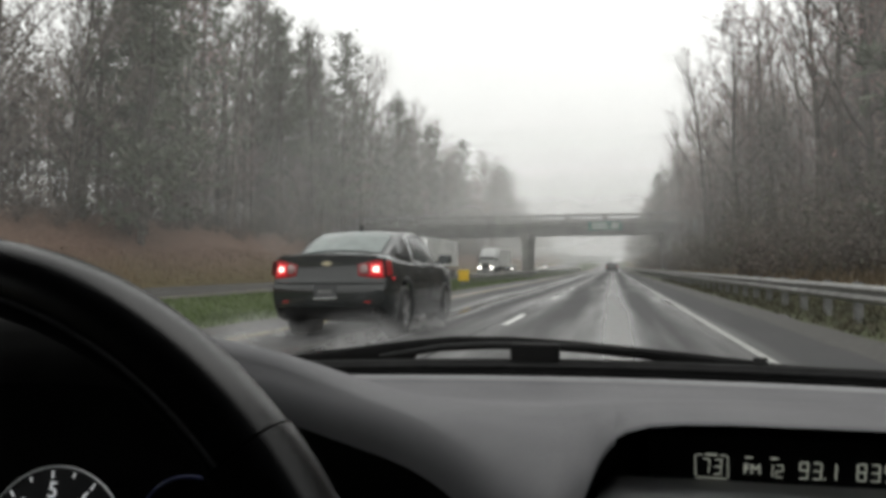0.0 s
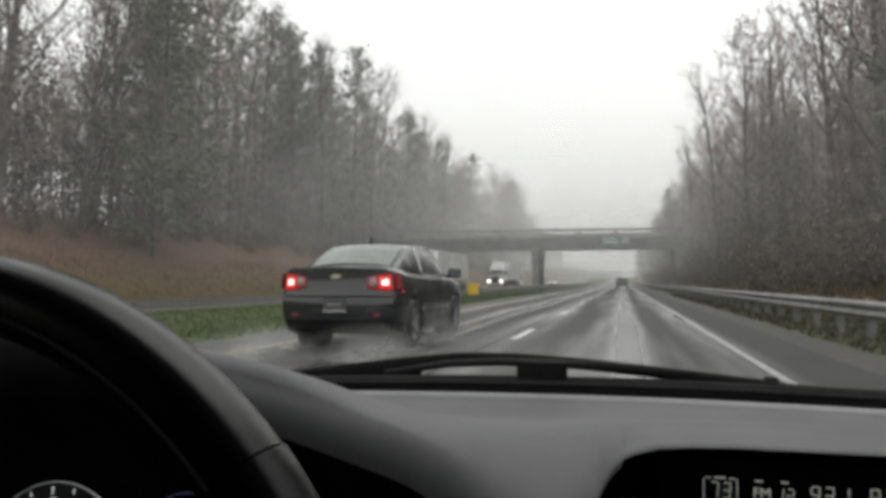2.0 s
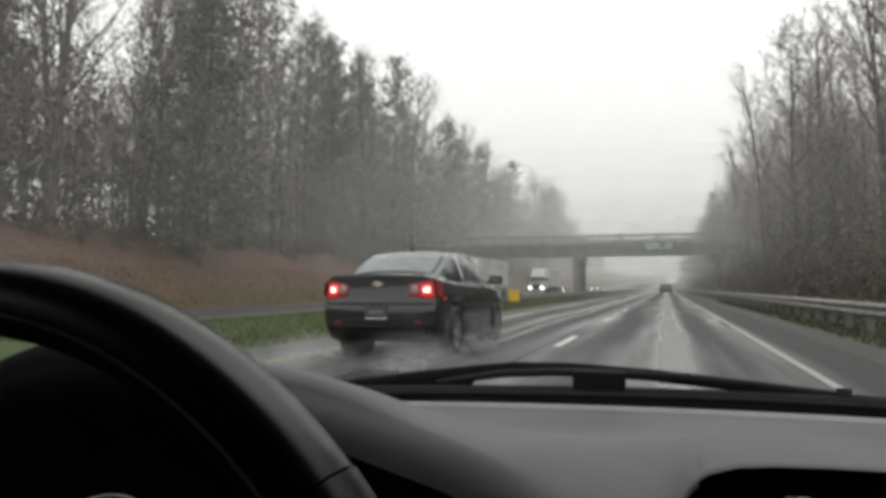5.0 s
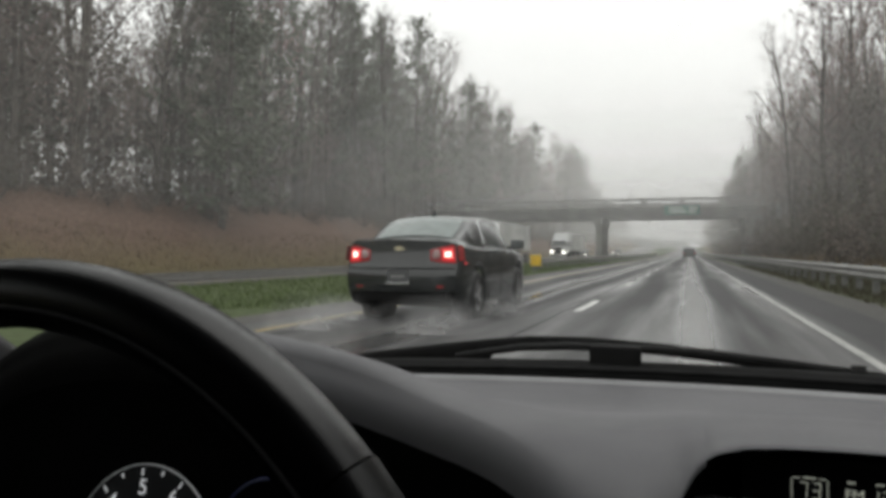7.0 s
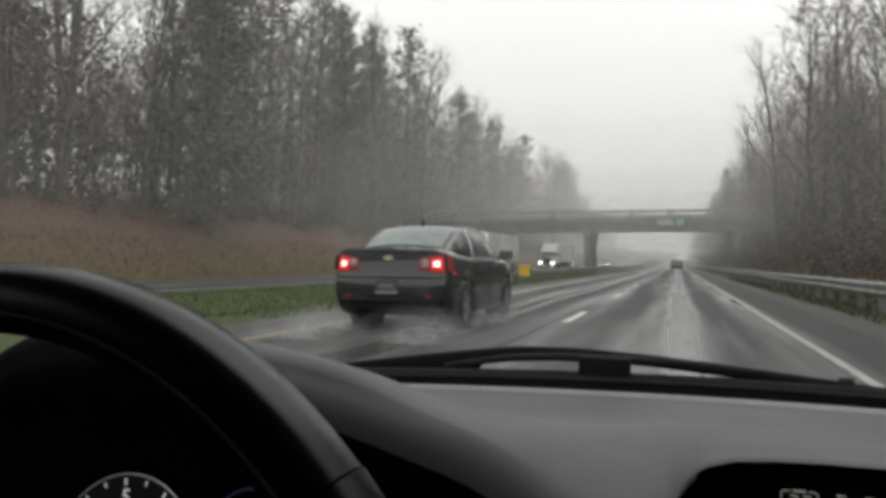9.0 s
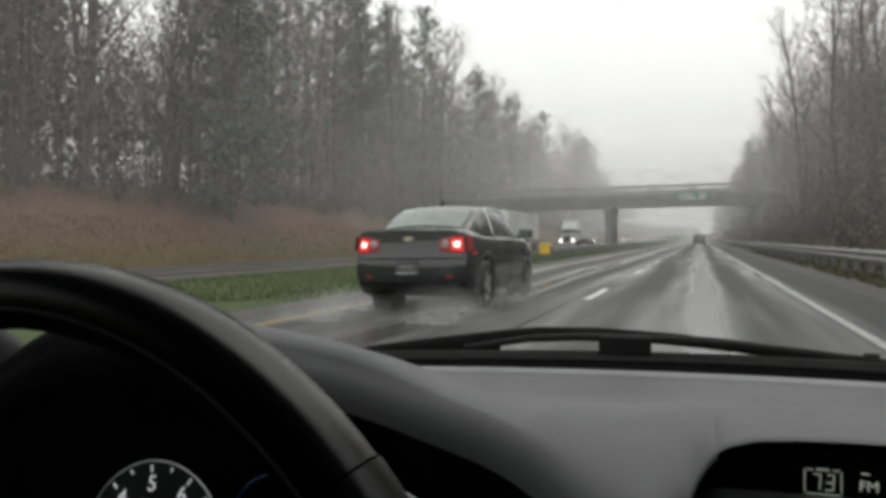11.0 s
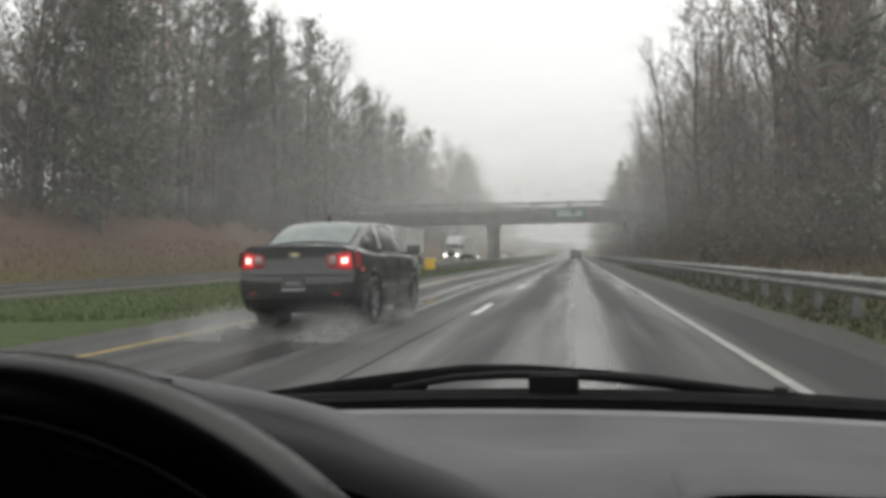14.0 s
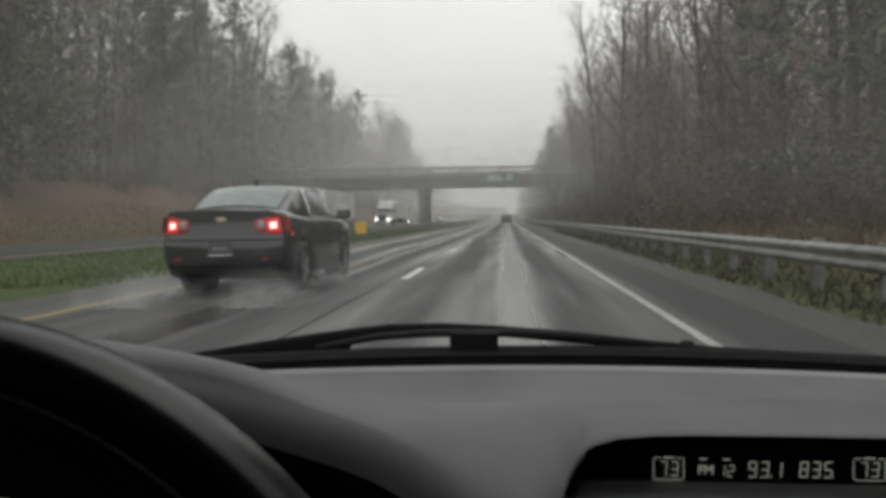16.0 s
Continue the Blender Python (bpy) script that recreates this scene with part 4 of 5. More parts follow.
def sedan_car():
    car = thing("sedan_car", "wet dark grey four-door saloon with lit red tail lamps", "car")
    Y = [0, .08, .18, .35, .6, .9, 1.3, 1.9, 2.5, 3.1, 3.45, 3.8, 4.2, 4.5, 4.7, 4.82, 4.87]
    Wd = [.815, .85, .868, .882, .89, .893, .895, .895, .895, .893, .89, .885, .87, .84, .79, .70, .58]
    SH = [1.00, 1.005, 1.0, .99, .985, .975, .965, .955, .945, .935, .93, .92, .88, .83, .78, .72, .66]
    DK = [1.065, 1.075, 1.08, 1.085, 1.08, 1.03, .99, .97, .96, .97, .99, .975, .92, .87, .82, .75, .68]
    RW, FW, WZ, AR = 1.02, 3.87, 0.325, 0.385

    def arch(y):
        b = lerp(y, [0, .25, .5, 4.3, 4.6, 4.87], [.40, .27, .21, .20, .24, .34])
        for yc in (RW, FW):
            if abs(y - yc) < AR:
                b = max(b, WZ + math.sqrt(AR ** 2 - (y - yc) ** 2) - 0.0)
        return b

    def y_rear(z):
        return lerp(z, [.25, .40, .50, .66, .705, .73, .95, 1.0, 1.05, 1.09], [.16, .03, .0, .0, .02, .055, .075, .06, .025, .03])

    NP = 11

    def side_pt(y, k):
        w, sh, dk, sb = lerp(y, Y, Wd), lerp(y, Y, SH), lerp(y, Y, DK), arch(y)
        lv = [(0.955, sb), (0.985, sb + 0.035), (1.0, max(0.52, sb + 0.07)), (1.002, max(0.66, sb + 0.09)), (0.990, max(0.78, sb + 0.11)), (0.982, max(0.86, sb + 0.13)),
              (0.972, sh - 0.035), (0.955, sh), (0.90, sh + (dk - sh) * 0.55), (0.80, sh + (dk - sh) * 0.92), (0.0, dk + 0.012)]
        f, z = lv[k]
        return w * f, z

    def body(y, k, s):
        x, z = side_pt(y, k)
        yy = y
        if y < 0.35:
            yy = y + (1 - y / 0.35) * (y_rear(z) + 0.10 * min(1.0, (x / 0.82)) ** 3)
        return (s * x, yy, z)

    ys = sorted(set([round(v, 3) for v in np.arange(0, 4.87, 0.055)] + [4.82, 4.87]))
    V, Fc = [], []
    for y in ys:
        for k in range(NP):
            V.append(body(y, k, 1))
        for k in range(NP - 2, -1, -1):
            V.append(body(y, k, -1))
    R = 2 * NP - 1
    for i in range(len(ys) - 1):
        for k in range(R - 1):
            Fc.append((i * R + k, i * R + k + 1, (i + 1) * R + k + 1, (i + 1) * R + k))
    part("body", mesh("body", V, Fc, M_PAINT, True), car, "glossy wet dark grey bodywork")

    # tail: bumper and boot lid
    zs = [.40, .43, .47, .52, .58, .64, .68, .70, .715, .74, .80, .86, .92, .97, 1.0, 1.03, 1.05, 1.07]

    def tail(u, z):
        k = 0.815 * lerp(z, [.40, .44, .5, .66, .8, .9, 1.0, 1.04, 1.075], [.955, .985, 1.0, 1.002, .99, .98, .955, .90, .80])
        return (u * k, y_rear(z) + 0.10 * abs(u) ** 3, z)

    us = [(-1 + 2 * i / 24) for i in range(25)]
    part("rear_bumper", grid("rear_bumper", tail, us, [z for z in zs if z <= .716], M_PAINT), car, "painted rear bumper")
    part("boot_lid", grid("boot_lid", tail, us, [z for z in zs if z >= .715], M_PAINT), car, "dark boot lid with a raised lip")
    part("bumper_step", grid("bumper_step", lambda u, k: (0.80 * u, 0.10 * abs(u) ** 3 + [0.062, 0.020, -0.004, -0.008, -0.002][k], [0.724, 0.719, 0.714, 0.706, 0.700][k]), [(-1 + 2 * i / 20) for i in range(21)], [0, 1, 2, 3, 4], M_PAINT), car, "wet ledge along the bumper's top")
    part("valance", box("valance", (1.35, 0.25, 0.16), (0, 0.22, 0.37), M_TRIM, 0.03, 2), car, "black lower valance")
    pl = part("number_plate", box("number_plate", (0.32, 0.012, 0.16), (0, -0.004, 0.60), M_PLATE, 0.004, 1), car, "grey number plate")
    part("plate_bar", box("plate_bar", (0.2, 0.004, 0.045), (0, -0.011, 0.60), M_RAILBACK), pl)
    part("plate_trim", box("plate_trim", (0.34, 0.015, 0.014), (0, -0.006, 0.512), M_CHROME, 0.004, 1), car, "bright strip under the plate")
    bm = bmesh.new()
    bmesh.ops.create_cube(bm, size=1.0, matrix=Matrix.LocRotScale((0, 0, 0), None, (0.15, 0.012, 0.030)))
    bmesh.ops.create_cube(bm, size=1.0, matrix=Matrix.LocRotScale((0, 0, 0), None, (0.06, 0.013, 0.058)))
    part("badge", bm_mesh("badge", bm, M_GOLD), car, "small gold badge", pose(0, 0.062, 0.955))

    def tail_patch(name, u0, u1, z0, z1, off, mat, label="", s=1, parent=car):
        """A lens on the tail: low and rounded inboard, tall at the car's corner, domed in the middle."""
        def fn(u, f):
            q = (u - 0.54) / 0.46
            lo, hi = z0 + 0.035 * (1 - q) ** 2, z1 - 0.075 * (1 - q) ** 1.5
            z = lo + (hi - lo) * f
            rim_ = min(1.0, 6 * min(f, 1 - f) + 0.3)
            return (s * tail(u, z)[0] * (1 + off * 0.3), tail(u, z)[1] - off * rim_, z)
        return part(name, grid(name, fn, [u0 + (u1 - u0) * i / 10 for i in range(11)], [i / 8 for i in range(9)], mat), parent, label)

    for s in (-1, 1):
        lamp = tail_patch("tail_lamp", 0.56, 1.0, 0.765, 1.005, 0.010, M_RED, "red tail lamp lens", s)
        tail_patch("lit_lamp", 0.76, 0.97, 0.780, 0.985, 0.016, M_REDLIT, "lit red lamp", s, lamp)
        tail_patch("lamp_core", 0.81, 0.92, 0.835, 0.935, 0.022, M_REDCORE, "bright lamp core", s, lamp)
        cx, cz = s * 0.655 * 0.815, 0.885
        part("reverse_lamp", lathe("reverse_lamp", [(-0.02, 0.058), (0.0, 0.056), (0.008, 0.042), (0.012, 0.0)], M_CLEARLENS, 20), lamp, "round clear lens", pose(cx, y_rear(0.88) - 0.004, cz, 0, 0, -90))
        # the lamp wraps round the corner
        part("lamp_side", grid("lamp_side", lambda y, z, s=s: (s * (lerp(y, Y, Wd) * lerp(z, [.5, .66, .8, .9, 1.0], [1.0, 1.002, .99, .98, .955]) + 0.006), y, z), [0.12, 0.18, 0.25, 0.33], [0.80, 0.86, 0.92, 0.99], M_RED), lamp)
        part("side_marker", box("side_marker", (0.012, 0.10, 0.03), (s * 0.882, 0.37, 0.765), M_REDLIT, 0.004, 1), car, "small lit red side marker")
        part("rear_reflector", box("rear_reflector", (0.10, 0.012, 0.020), (s * 0.60, 0.045, 0.47), M_RED, 0.004, 1), car, "red bumper reflector")
        part("side_moulding", box("side_moulding", (0.012, 2.1, 0.03), (s * 0.897, 2.35, 0.50), M_PAINT, 0.005, 1), car)
        part("wheel_well", lathe("wheel_well", [(-0.15, 0.0), (-0.15, 0.40), (0.14, 0.40)], M_BLACK, 24), car, m=pose(s * 0.70, RW, WZ, 0, 0, 0 if s > 0 else 180))
        part("wheel_well", lathe("wheel_well", [(-0.15, 0.0), (-0.15, 0.40), (0.14, 0.40)], M_BLACK, 24), car, m=pose(s * 0.70, FW, WZ, 0, 0, 0 if s > 0 else 180))
        for wy in (RW, FW):
            road_wheel(car, s * 0.79, wy, WZ, s)
        mi = part("door_mirror", box("door_mirror", (0.23, 0.12, 0.15), (s * 1.03, 3.08, 1.03), M_PAINT, 0.045, 3), car, "dark door mirror")
        part("mirror_glass", box("mirror_glass", (0.17, 0.006, 0.11), (s * 1.035, 3.018, 1.03), M_GLASS, 0.002, 1), mi)
        part("mirror_stalk", box("mirror_stalk", (0.12, 0.07, 0.05), (s * 0.90, 3.10, 0.975), M_TRIM, 0.015, 2), mi)
        for hy in (1.72, 2.68):
            part("door_handle", box("door_handle", (0.03, 0.19, 0.03), (s * 0.893, hy, 0.845), M_PAINT, 0.01, 2), car)
        for gy in (1.62, 2.48, 3.35):
            gap = [(s * (side_pt(gy, k)[0] + 0.0015), gy, side_pt(gy, k)[1]) for k in range(1, 9)]
            part("door_gap", tube("door_gap", gap, 0.0045, M_BLACK, 4), car)

    # greenhouse
    RY = [0.60, 0.80, 1.0, 1.2, 1.40, 1.6, 1.9, 2.2, 2.5, 2.75, 3.0, 3.25, 3.50, 3.62]
    RZ = [1.085, 1.17, 1.255, 1.335, 1.395, 1.425, 1.448, 1.452, 1.44, 1.405, 1.31, 1.19, 1.05, 0.985]

    def roof_z(y):
        return lerp(y, RY, RZ)

    def green(y, v, off=0.0):
        """v 0 at the waist, 1 at the roof's edge, 2 at its middle."""
        zr = roof_z(y)
        zb = lerp(y, Y, SH) - 0.01
        wb = lerp(y, [0.5, 1.0, 1.5, 2.6, 3.3, 3.65], [0.72, 0.80, 0.83, 0.83, 0.80, 0.74])
        t = max(0.0, (zr - zb) / 0.47)
        wr = wb - 0.15 * min(t, 1.0) - 0.02
        if v <= 1:
            a = v * math.pi / 2 * 0.86
            x = wb + (wr - wb) * (1 - math.cos(a)) / (1 - math.cos(math.pi / 2 * 0.86)) * 0.9 + (wr - wb) * 0.1 * v
            z = zb + (zr - 0.035 - zb) * v
        else:
            q = v - 1
            x = wr * (1 - q) * (1 - 0.0 * q)
            z = zr - 0.035 + 0.05 * math.sin(q * math.pi / 2)
        return (x + (off if v <= 1 else off * 0.3), y, z + (off * 0.9 if v > 0.9 else 0.0))

    vs = [0, .15, .3, .45, .6, .75, .9, 1, 1.08, 1.2, 1.4, 1.7, 2]
    ys2 = [round(0.60 + 3.02 * i / 44, 3) for i in range(45)]
    V, Fc = [], []
    R = 2 * len(vs) - 1
    for y in ys2:
        row = [green(y, v) for v in vs]
        V += row + [(-p[0], p[1], p[2]) for p in row[-2::-1]]
    for i in range(len(ys2) - 1):
        for k in range(R - 1):
            Fc.append((i * R + k, i * R + k + 1, (i + 1) * R + k + 1, (i + 1) * R + k))
    part("cabin", mesh("cabin", V, Fc, M_PAINT, True), car, "dark roof and window pillars")
    rw = [round(0.66 + 0.74 * i / 12, 3) for i in range(13)]
    qs = [1.14 + 1.72 * i / 16 for i in range(17)]

    def rear_pane(y, q):
        q2 = q if q <= 2 else 4 - q
        x, yy, z = green(y, q2, 0.008)
        return (x if q <= 2 else -x, yy, z + 0.006)
    part("rear_window", grid("rear_window", rear_pane, rw, qs, M_RGLASS), car, "rear window, the sky's reflection painted pale")
    fw = [round(2.78 + 0.78 * i / 10, 3) for i in range(11)]
    part("windscreen_pane", grid("windscreen_pane", rear_pane, fw, qs, M_GLASS), car)
    for s in (-1, 1):
        def pane_pt(y, v, s=s):
            x, yy, z = green(y, v, 0.007)
            return (s * x, yy, z)
        for nm, y0, y1, yt0, yt1 in (("rear_quarter_window", 1.56, 1.76, 1.64, 1.74), ("rear_door_window", 1.80, 2.48, 1.78, 2.42), ("front_door_window", 2.54, 3.34, 2.48, 2.82)):
            part(nm, grid(nm, lambda a, v, y0=y0, y1=y1, yt0=yt0, yt1=yt1: pane_pt((y0 + (y1 - y0) * a) * (1 - v) + (yt0 + (yt1 - yt0) * a) * v, 0.10 + 0.78 * v), [i / 6 for i in range(7)], [i / 6 for i in range(7)], M_GLASS), car, "dark side window")
        loop = [pane_pt(1.53 + 1.84 * i / 20, 0.07) for i in range(21)] + [pane_pt(3.37 - 0.55 * i / 8, 0.07 + 0.85 * i / 8) for i in range(1, 9)] + \
               [pane_pt(2.82 - 1.22 * i / 16, 0.92) for i in range(1, 17)] + [pane_pt(1.60 - 0.07 * i / 6 - 0.02 * math.sin(math.pi * i / 6), 0.92 - 0.85 * i / 6) for i in range(1, 6)]
        part("window_trim", tube("window_trim", loop, 0.011, M_CHROME, 6, closed=True), car, "bright chrome window surround")
    part("antenna", box("antenna", (0.035, 0.10, 0.085), (0, 1.58, 1.475), M_TRIM, 0.012, 2), car, "black roof aerial fin")
    part("underbody", box("underbody", (1.45, 4.4, 0.12), (0, 2.45, 0.27), M_BLACK, 0.02, 1), car)
    for s in (-1, 1):
        part("headlamp", box("headlamp", (0.36, 0.2, 0.16), (s * 0.60, 4.66, 0.66), M_CLEARLENS, 0.05, 3), car)
    return car


sedan = sedan_car()
sedan.matrix_basis = pose(-4.12, 10.4, 0.0, 0, 0, 0.6) @ Matrix.Diagonal((1.09, 1.09, 1.19, 1))


def boxy_van(label, lit_front):
    """A tall family car: body, windows, lamps and wheels."""
    v = thing("sport_utility_car", label, "car")
    prof = [(0, .45), (0, .95), (.12, 1.05), (.32, 1.68), (.6, 1.76), (2.4, 1.74), (2.75, 1.66), (3.35, 1.10), (4.4, .98), (4.62, .85), (4.65, .42)]
    V, Fc = [], []
    for s, f in ((-1, 1), (1, 1)):
        for y, z in prof:
            V.append((s * (0.90 if z < 1.12 else 0.90 - (z - 1.12) * 0.28), y, z))
    n = len(prof)
    for i in range(n - 1):
        Fc.append((i, i + 1, n + i + 1, n + i))
    Fc += [tuple(range(n - 1, -1, -1)), tuple(range(n, 2 * n)), (0, n, 2 * n - 1, n - 1)]
    part("body", mesh("body", V, Fc, M_PAINT2), v, "dark painted bodywork")
    part("rear_window", mesh("rear_window", [(-.66, .155, 1.14), (.66, .155, 1.14), (.60, .305, 1.60), (-.60, .305, 1.60)], [(0, 1, 2, 3)], M_RGLASS), v, "rear window with a painted pale sky reflection")
    part("windscreen_pane", mesh("windscreen_pane", [(-.72, 3.30, 1.16), (.72, 3.30, 1.16), (.64, 2.80, 1.63), (-.64, 2.80, 1.63)], [(0, 3, 2, 1)], M_GLASS), v)
    for s in (-1, 1):
        part("side_window", mesh("side_window", [(s * .905, .45, 1.15), (s * .905, 3.15, 1.15), (s * .785, 2.65, 1.58), (s * .785, .62, 1.58)], [(0, 1, 2, 3)], M_GLASS), v)
        part("tail_lamp", box("tail_lamp", (0.14, 0.06, 0.36), (s * .80, .0, 1.0), M_RED, 0.02, 2), v, "red tail lamp")
        if lit_front:
            part("headlamp", box("headlamp", (0.30, 0.08, 0.16), (s * .66, 4.63, .74), M_HEAD, 0.03, 2), v, "lit headlamp")
        else:
            part("headlamp", box("headlamp", (0.30, 0.08, 0.16), (s * .66, 4.63, .74), M_CLEARLENS, 0.03, 2), v)
        for wy in (.85, 3.75):
            road_wheel(v, s * 0.80, wy, 0.35, s)
    part("rear_bumper", box("rear_bumper", (1.78, 0.18, 0.26), (0, .02, .52), M_TRIM, 0.05, 2), v)
    part("plate", box("plate", (0.34, 0.02, 0.16), (0, -.01, .80), M_PLATE, 0.004, 1), v)
    return v


lead = boxy_van("dark sport utility car far ahead on the wet lane", False)
lead.matrix_basis = pose(0.0, 116.0, 0.0)
on1 = boxy_van("dark oncoming car with lit headlamps", True)
on1.matrix_basis = pose(-22.3, 88.0, 0.0, 0, 0, 180)
on2 = copy_thing(on1, pose(-22.0, 165.0, 0.0, 0, 0, 180))
on3 = copy_thing(on1, pose(-18.2, 205.0, rise(205), 0, 0, 180))


def semi_truck():
    t = thing("semi_truck", "white articulated lorry with lit headlamps coming the other way", "truck")
    # front faces -y
    part("bonnet", box("bonnet", (1.7, 1.7, 1.15), (0, 0.95, 1.45), M_WHITEPAINT, 0.14, 3), t, "white sloping bonnet")
    part("cab", box("cab", (2.35, 1.7, 1.75), (0, 2.45, 1.95), M_WHITEPAINT, 0.10, 3), t, "white cab")
    part("sleeper", box("sleeper", (2.4, 1.9, 2.3), (0, 4.2, 2.25), M_WHITEPAINT, 0.10, 3), t, "white sleeper box")
    bm = bmesh.new()
    for x, y, z in ((-1.1, 1.9, 2.8), (1.1, 1.9, 2.8), (1.1, 5.1, 3.3), (-1.1, 5.1, 3.3), (-1.0, 3.0, 3.85), (1.0, 3.0, 3.85), (1.1, 5.1, 4.05), (-1.1, 5.1, 4.05)):
        bm.verts.new((x, y, z))
    bm.verts.ensure_lookup_table()
    for f in ((0, 1, 5, 4), (4, 5, 6, 7), (1, 2, 6, 5), (0, 4, 7, 3), (3, 7, 6, 2), (0, 3, 2, 1)):
        bm.faces.new([bm.verts[i] for i in f])
    bmesh.ops.recalc_face_normals(bm, faces=bm.faces)
    part("roof_fairing", bm_mesh("roof_fairing", bm, M_WHITEPAINT), t, "white roof fairing")
    part("windscreen_pane", box("windscreen_pane", (2.05, 0.06, 0.72), (0, 1.585, 2.42), M_GLASS, 0.02, 2, Matrix.Rotation(radians(12), 4, "X")), t, "dark windscreen")
    part("grille", box("grille", (1.0, 0.06, 0.85), (0, 0.09, 1.35), M_TRIM, 0.04, 2), t, "dark grille")
    for gz in (1.1, 1.3, 1.5, 1.65):
        part("grille_bar", box("grille_bar", (0.96, 0.03, 0.03), (0, 0.05, gz), M_CHROME), t)
    part("bumper", box("bumper", (2.4, 0.4, 0.45), (0, 0.15, 0.62), M_WHITEPAINT, 0.08, 2), t, "white front bumper")
    for s in (-1, 1):
        part("headlamp", box("headlamp", (0.34, 0.10, 0.24), (s * 0.88, 0.10, 1.12), M_HEAD, 0.05, 2), t, "lit headlamp")
        part("wing", box("wing", (0.45, 1.3, 0.55), (s * 0.98, 0.95, 1.12), M_WHITEPAINT, 0.12, 3), t)
        part("side_window", box("side_window", (0.03, 0.9, 0.65), (s * 1.18, 2.3, 2.35), M_GLASS, 0.01, 1), t)
        part("mirror", box("mirror", (0.2, 0.1, 0.55), (s * 1.42, 1.75, 2.35), M_TRIM, 0.03, 2), t)
        part("stack", lathe("stack", [(0, 0.0), (0, 0.09), (2.6, 0.09), (2.6, 0.0)], M_CHROME, 12), t, m=pose(s * 1.12, 5.3, 1.3, 0, -90, 0))
        for wy in (1.0, 5.6, 6.9, 17.2, 18.4):
            road_wheel(t, s * 1.08, wy, 0.50, s)
    part("chassis", box("chassis", (0.9, 8.0, 0.3), (0, 4.2, 0.85), M_TRIM, 0.02, 1), t)
    tr = part("trailer", box("trailer", (2.55, 14.0, 2.75), (0, 12.6, 2.65), M_TRAILER, 0.04, 2), t, "dirty white box trailer")
    for k in range(12):
        for s in (-1, 1):
            part("panel_rib", box("panel_rib", (0.015, 0.05, 2.6), (s * 1.282, 6.4 + 1.13 * k, 2.65), M_TRAILER), tr)
    part("side_skirt", box("side_skirt", (2.3, 6.5, 0.7), (0, 11.5, 0.9), M_TRIM, 0.04, 2), t)
    return t


truck = semi_truck()
truck.matrix_basis = pose(-18.4, 63.0, 0.0)
truck["group"] = "oncoming lorries"
truck_b = copy_thing(truck, pose(-18.3, 108.0, 0.0))


# ---- woods ----
def prisms(segs, sides=3):
    """Tapered sticks (p0, p1, r0, r1) as open prisms, all at once."""
    S = np.array([(*a, *b, r0, r1) for a, b, r0, r1 in segs], dtype=float)
    p0, p1, r0, r1 = S[:, :3], S[:, 3:6], S[:, 6], S[:, 7]
    d = p1 - p0
    d /= np.linalg.norm(d, axis=1)[:, None] + 1e-9
    ref = np.where(np.abs(d[:, 2:3]) > 0.9, np.array([[1.0, 0, 0]]), np.array([[0, 0, 1.0]]))
    u = np.cross(d, ref)
    u /= np.linalg.norm(u, axis=1)[:, None] + 1e-9
    w = np.cross(u, d)
    V = []
    for p, r in ((p0, r0), (p1, r1)):
        for k in range(sides):
            a = 2 * math.pi * k / sides
            V.append(p + r[:, None] * (math.cos(a) * u + math.sin(a) * w))
    V = np.stack(V, 1).reshape(-1, 3)
    n = len(S)
    base = (np.arange(n) * 2 * sides)[:, None]
    Fc = np.concatenate([base + np.array([[k, (k + 1) % sides, sides + (k + 1) % sides, sides + k]]) for k in range(sides)])
    return V, Fc


def cones(segs):
    """Pointed three-sided twigs (p0, p1, r0)."""
    S = np.array([(*a, *b, r) for a, b, r in segs], dtype=float)
    p0, p1, r = S[:, :3], S[:, 3:6], S[:, 6:7]
    d = p1 - p0
    d /= np.linalg.norm(d, axis=1)[:, None] + 1e-9
    ref = np.where(np.abs(d[:, 2:3]) > 0.9, np.array([[1.0, 0, 0]]), np.array([[0, 0, 1.0]]))
    u = np.cross(d, ref)
    u /= np.linalg.norm(u, axis=1)[:, None] + 1e-9
    w = np.cross(u, d)
    V = np.stack([p0 + r * (math.cos(a) * u + math.sin(a) * w) for a in (0.0, 2.094, 4.189)] + [p1], 1).reshape(-1, 3)
    b = (np.arange(len(S)) * 4)[:, None]
    return V, np.concatenate([b + np.array([[0, 1, 3]]), b + np.array([[1, 2, 3]]), b + np.array([[2, 0, 3]])])


def flakes(centres, size, rng, stretch=1.0, narrow=0.55):
    """Small randomly turned leaves (four-cornered) round the given points."""
    c = np.array(centres, dtype=float)
    n = len(c)
    a = rng.normal(size=(n, 3))
    a /= np.linalg.norm(a, axis=1)[:, None]
    b = np.cross(a, rng.normal(size=(n, 3)))
    b /= np.linalg.norm(b, axis=1)[:, None]
    s = size * (0.6 + 0.8 * rng.random((n, 1)))
    V = np.stack([c - a * s * stretch, c - b * s * narrow, c + a * s * stretch, c + b * s * narrow], 1).reshape(-1, 3)
    return V, np.arange(n * 4).reshape(-1, 4)


def np_mesh(name, V, Fc, mat):
    me = bpy.data.meshes.new(name)
    me.from_pydata(V.tolist(), [], Fc if isinstance(Fc, list) else Fc.tolist())
    me.materials.append(mat)
    return me


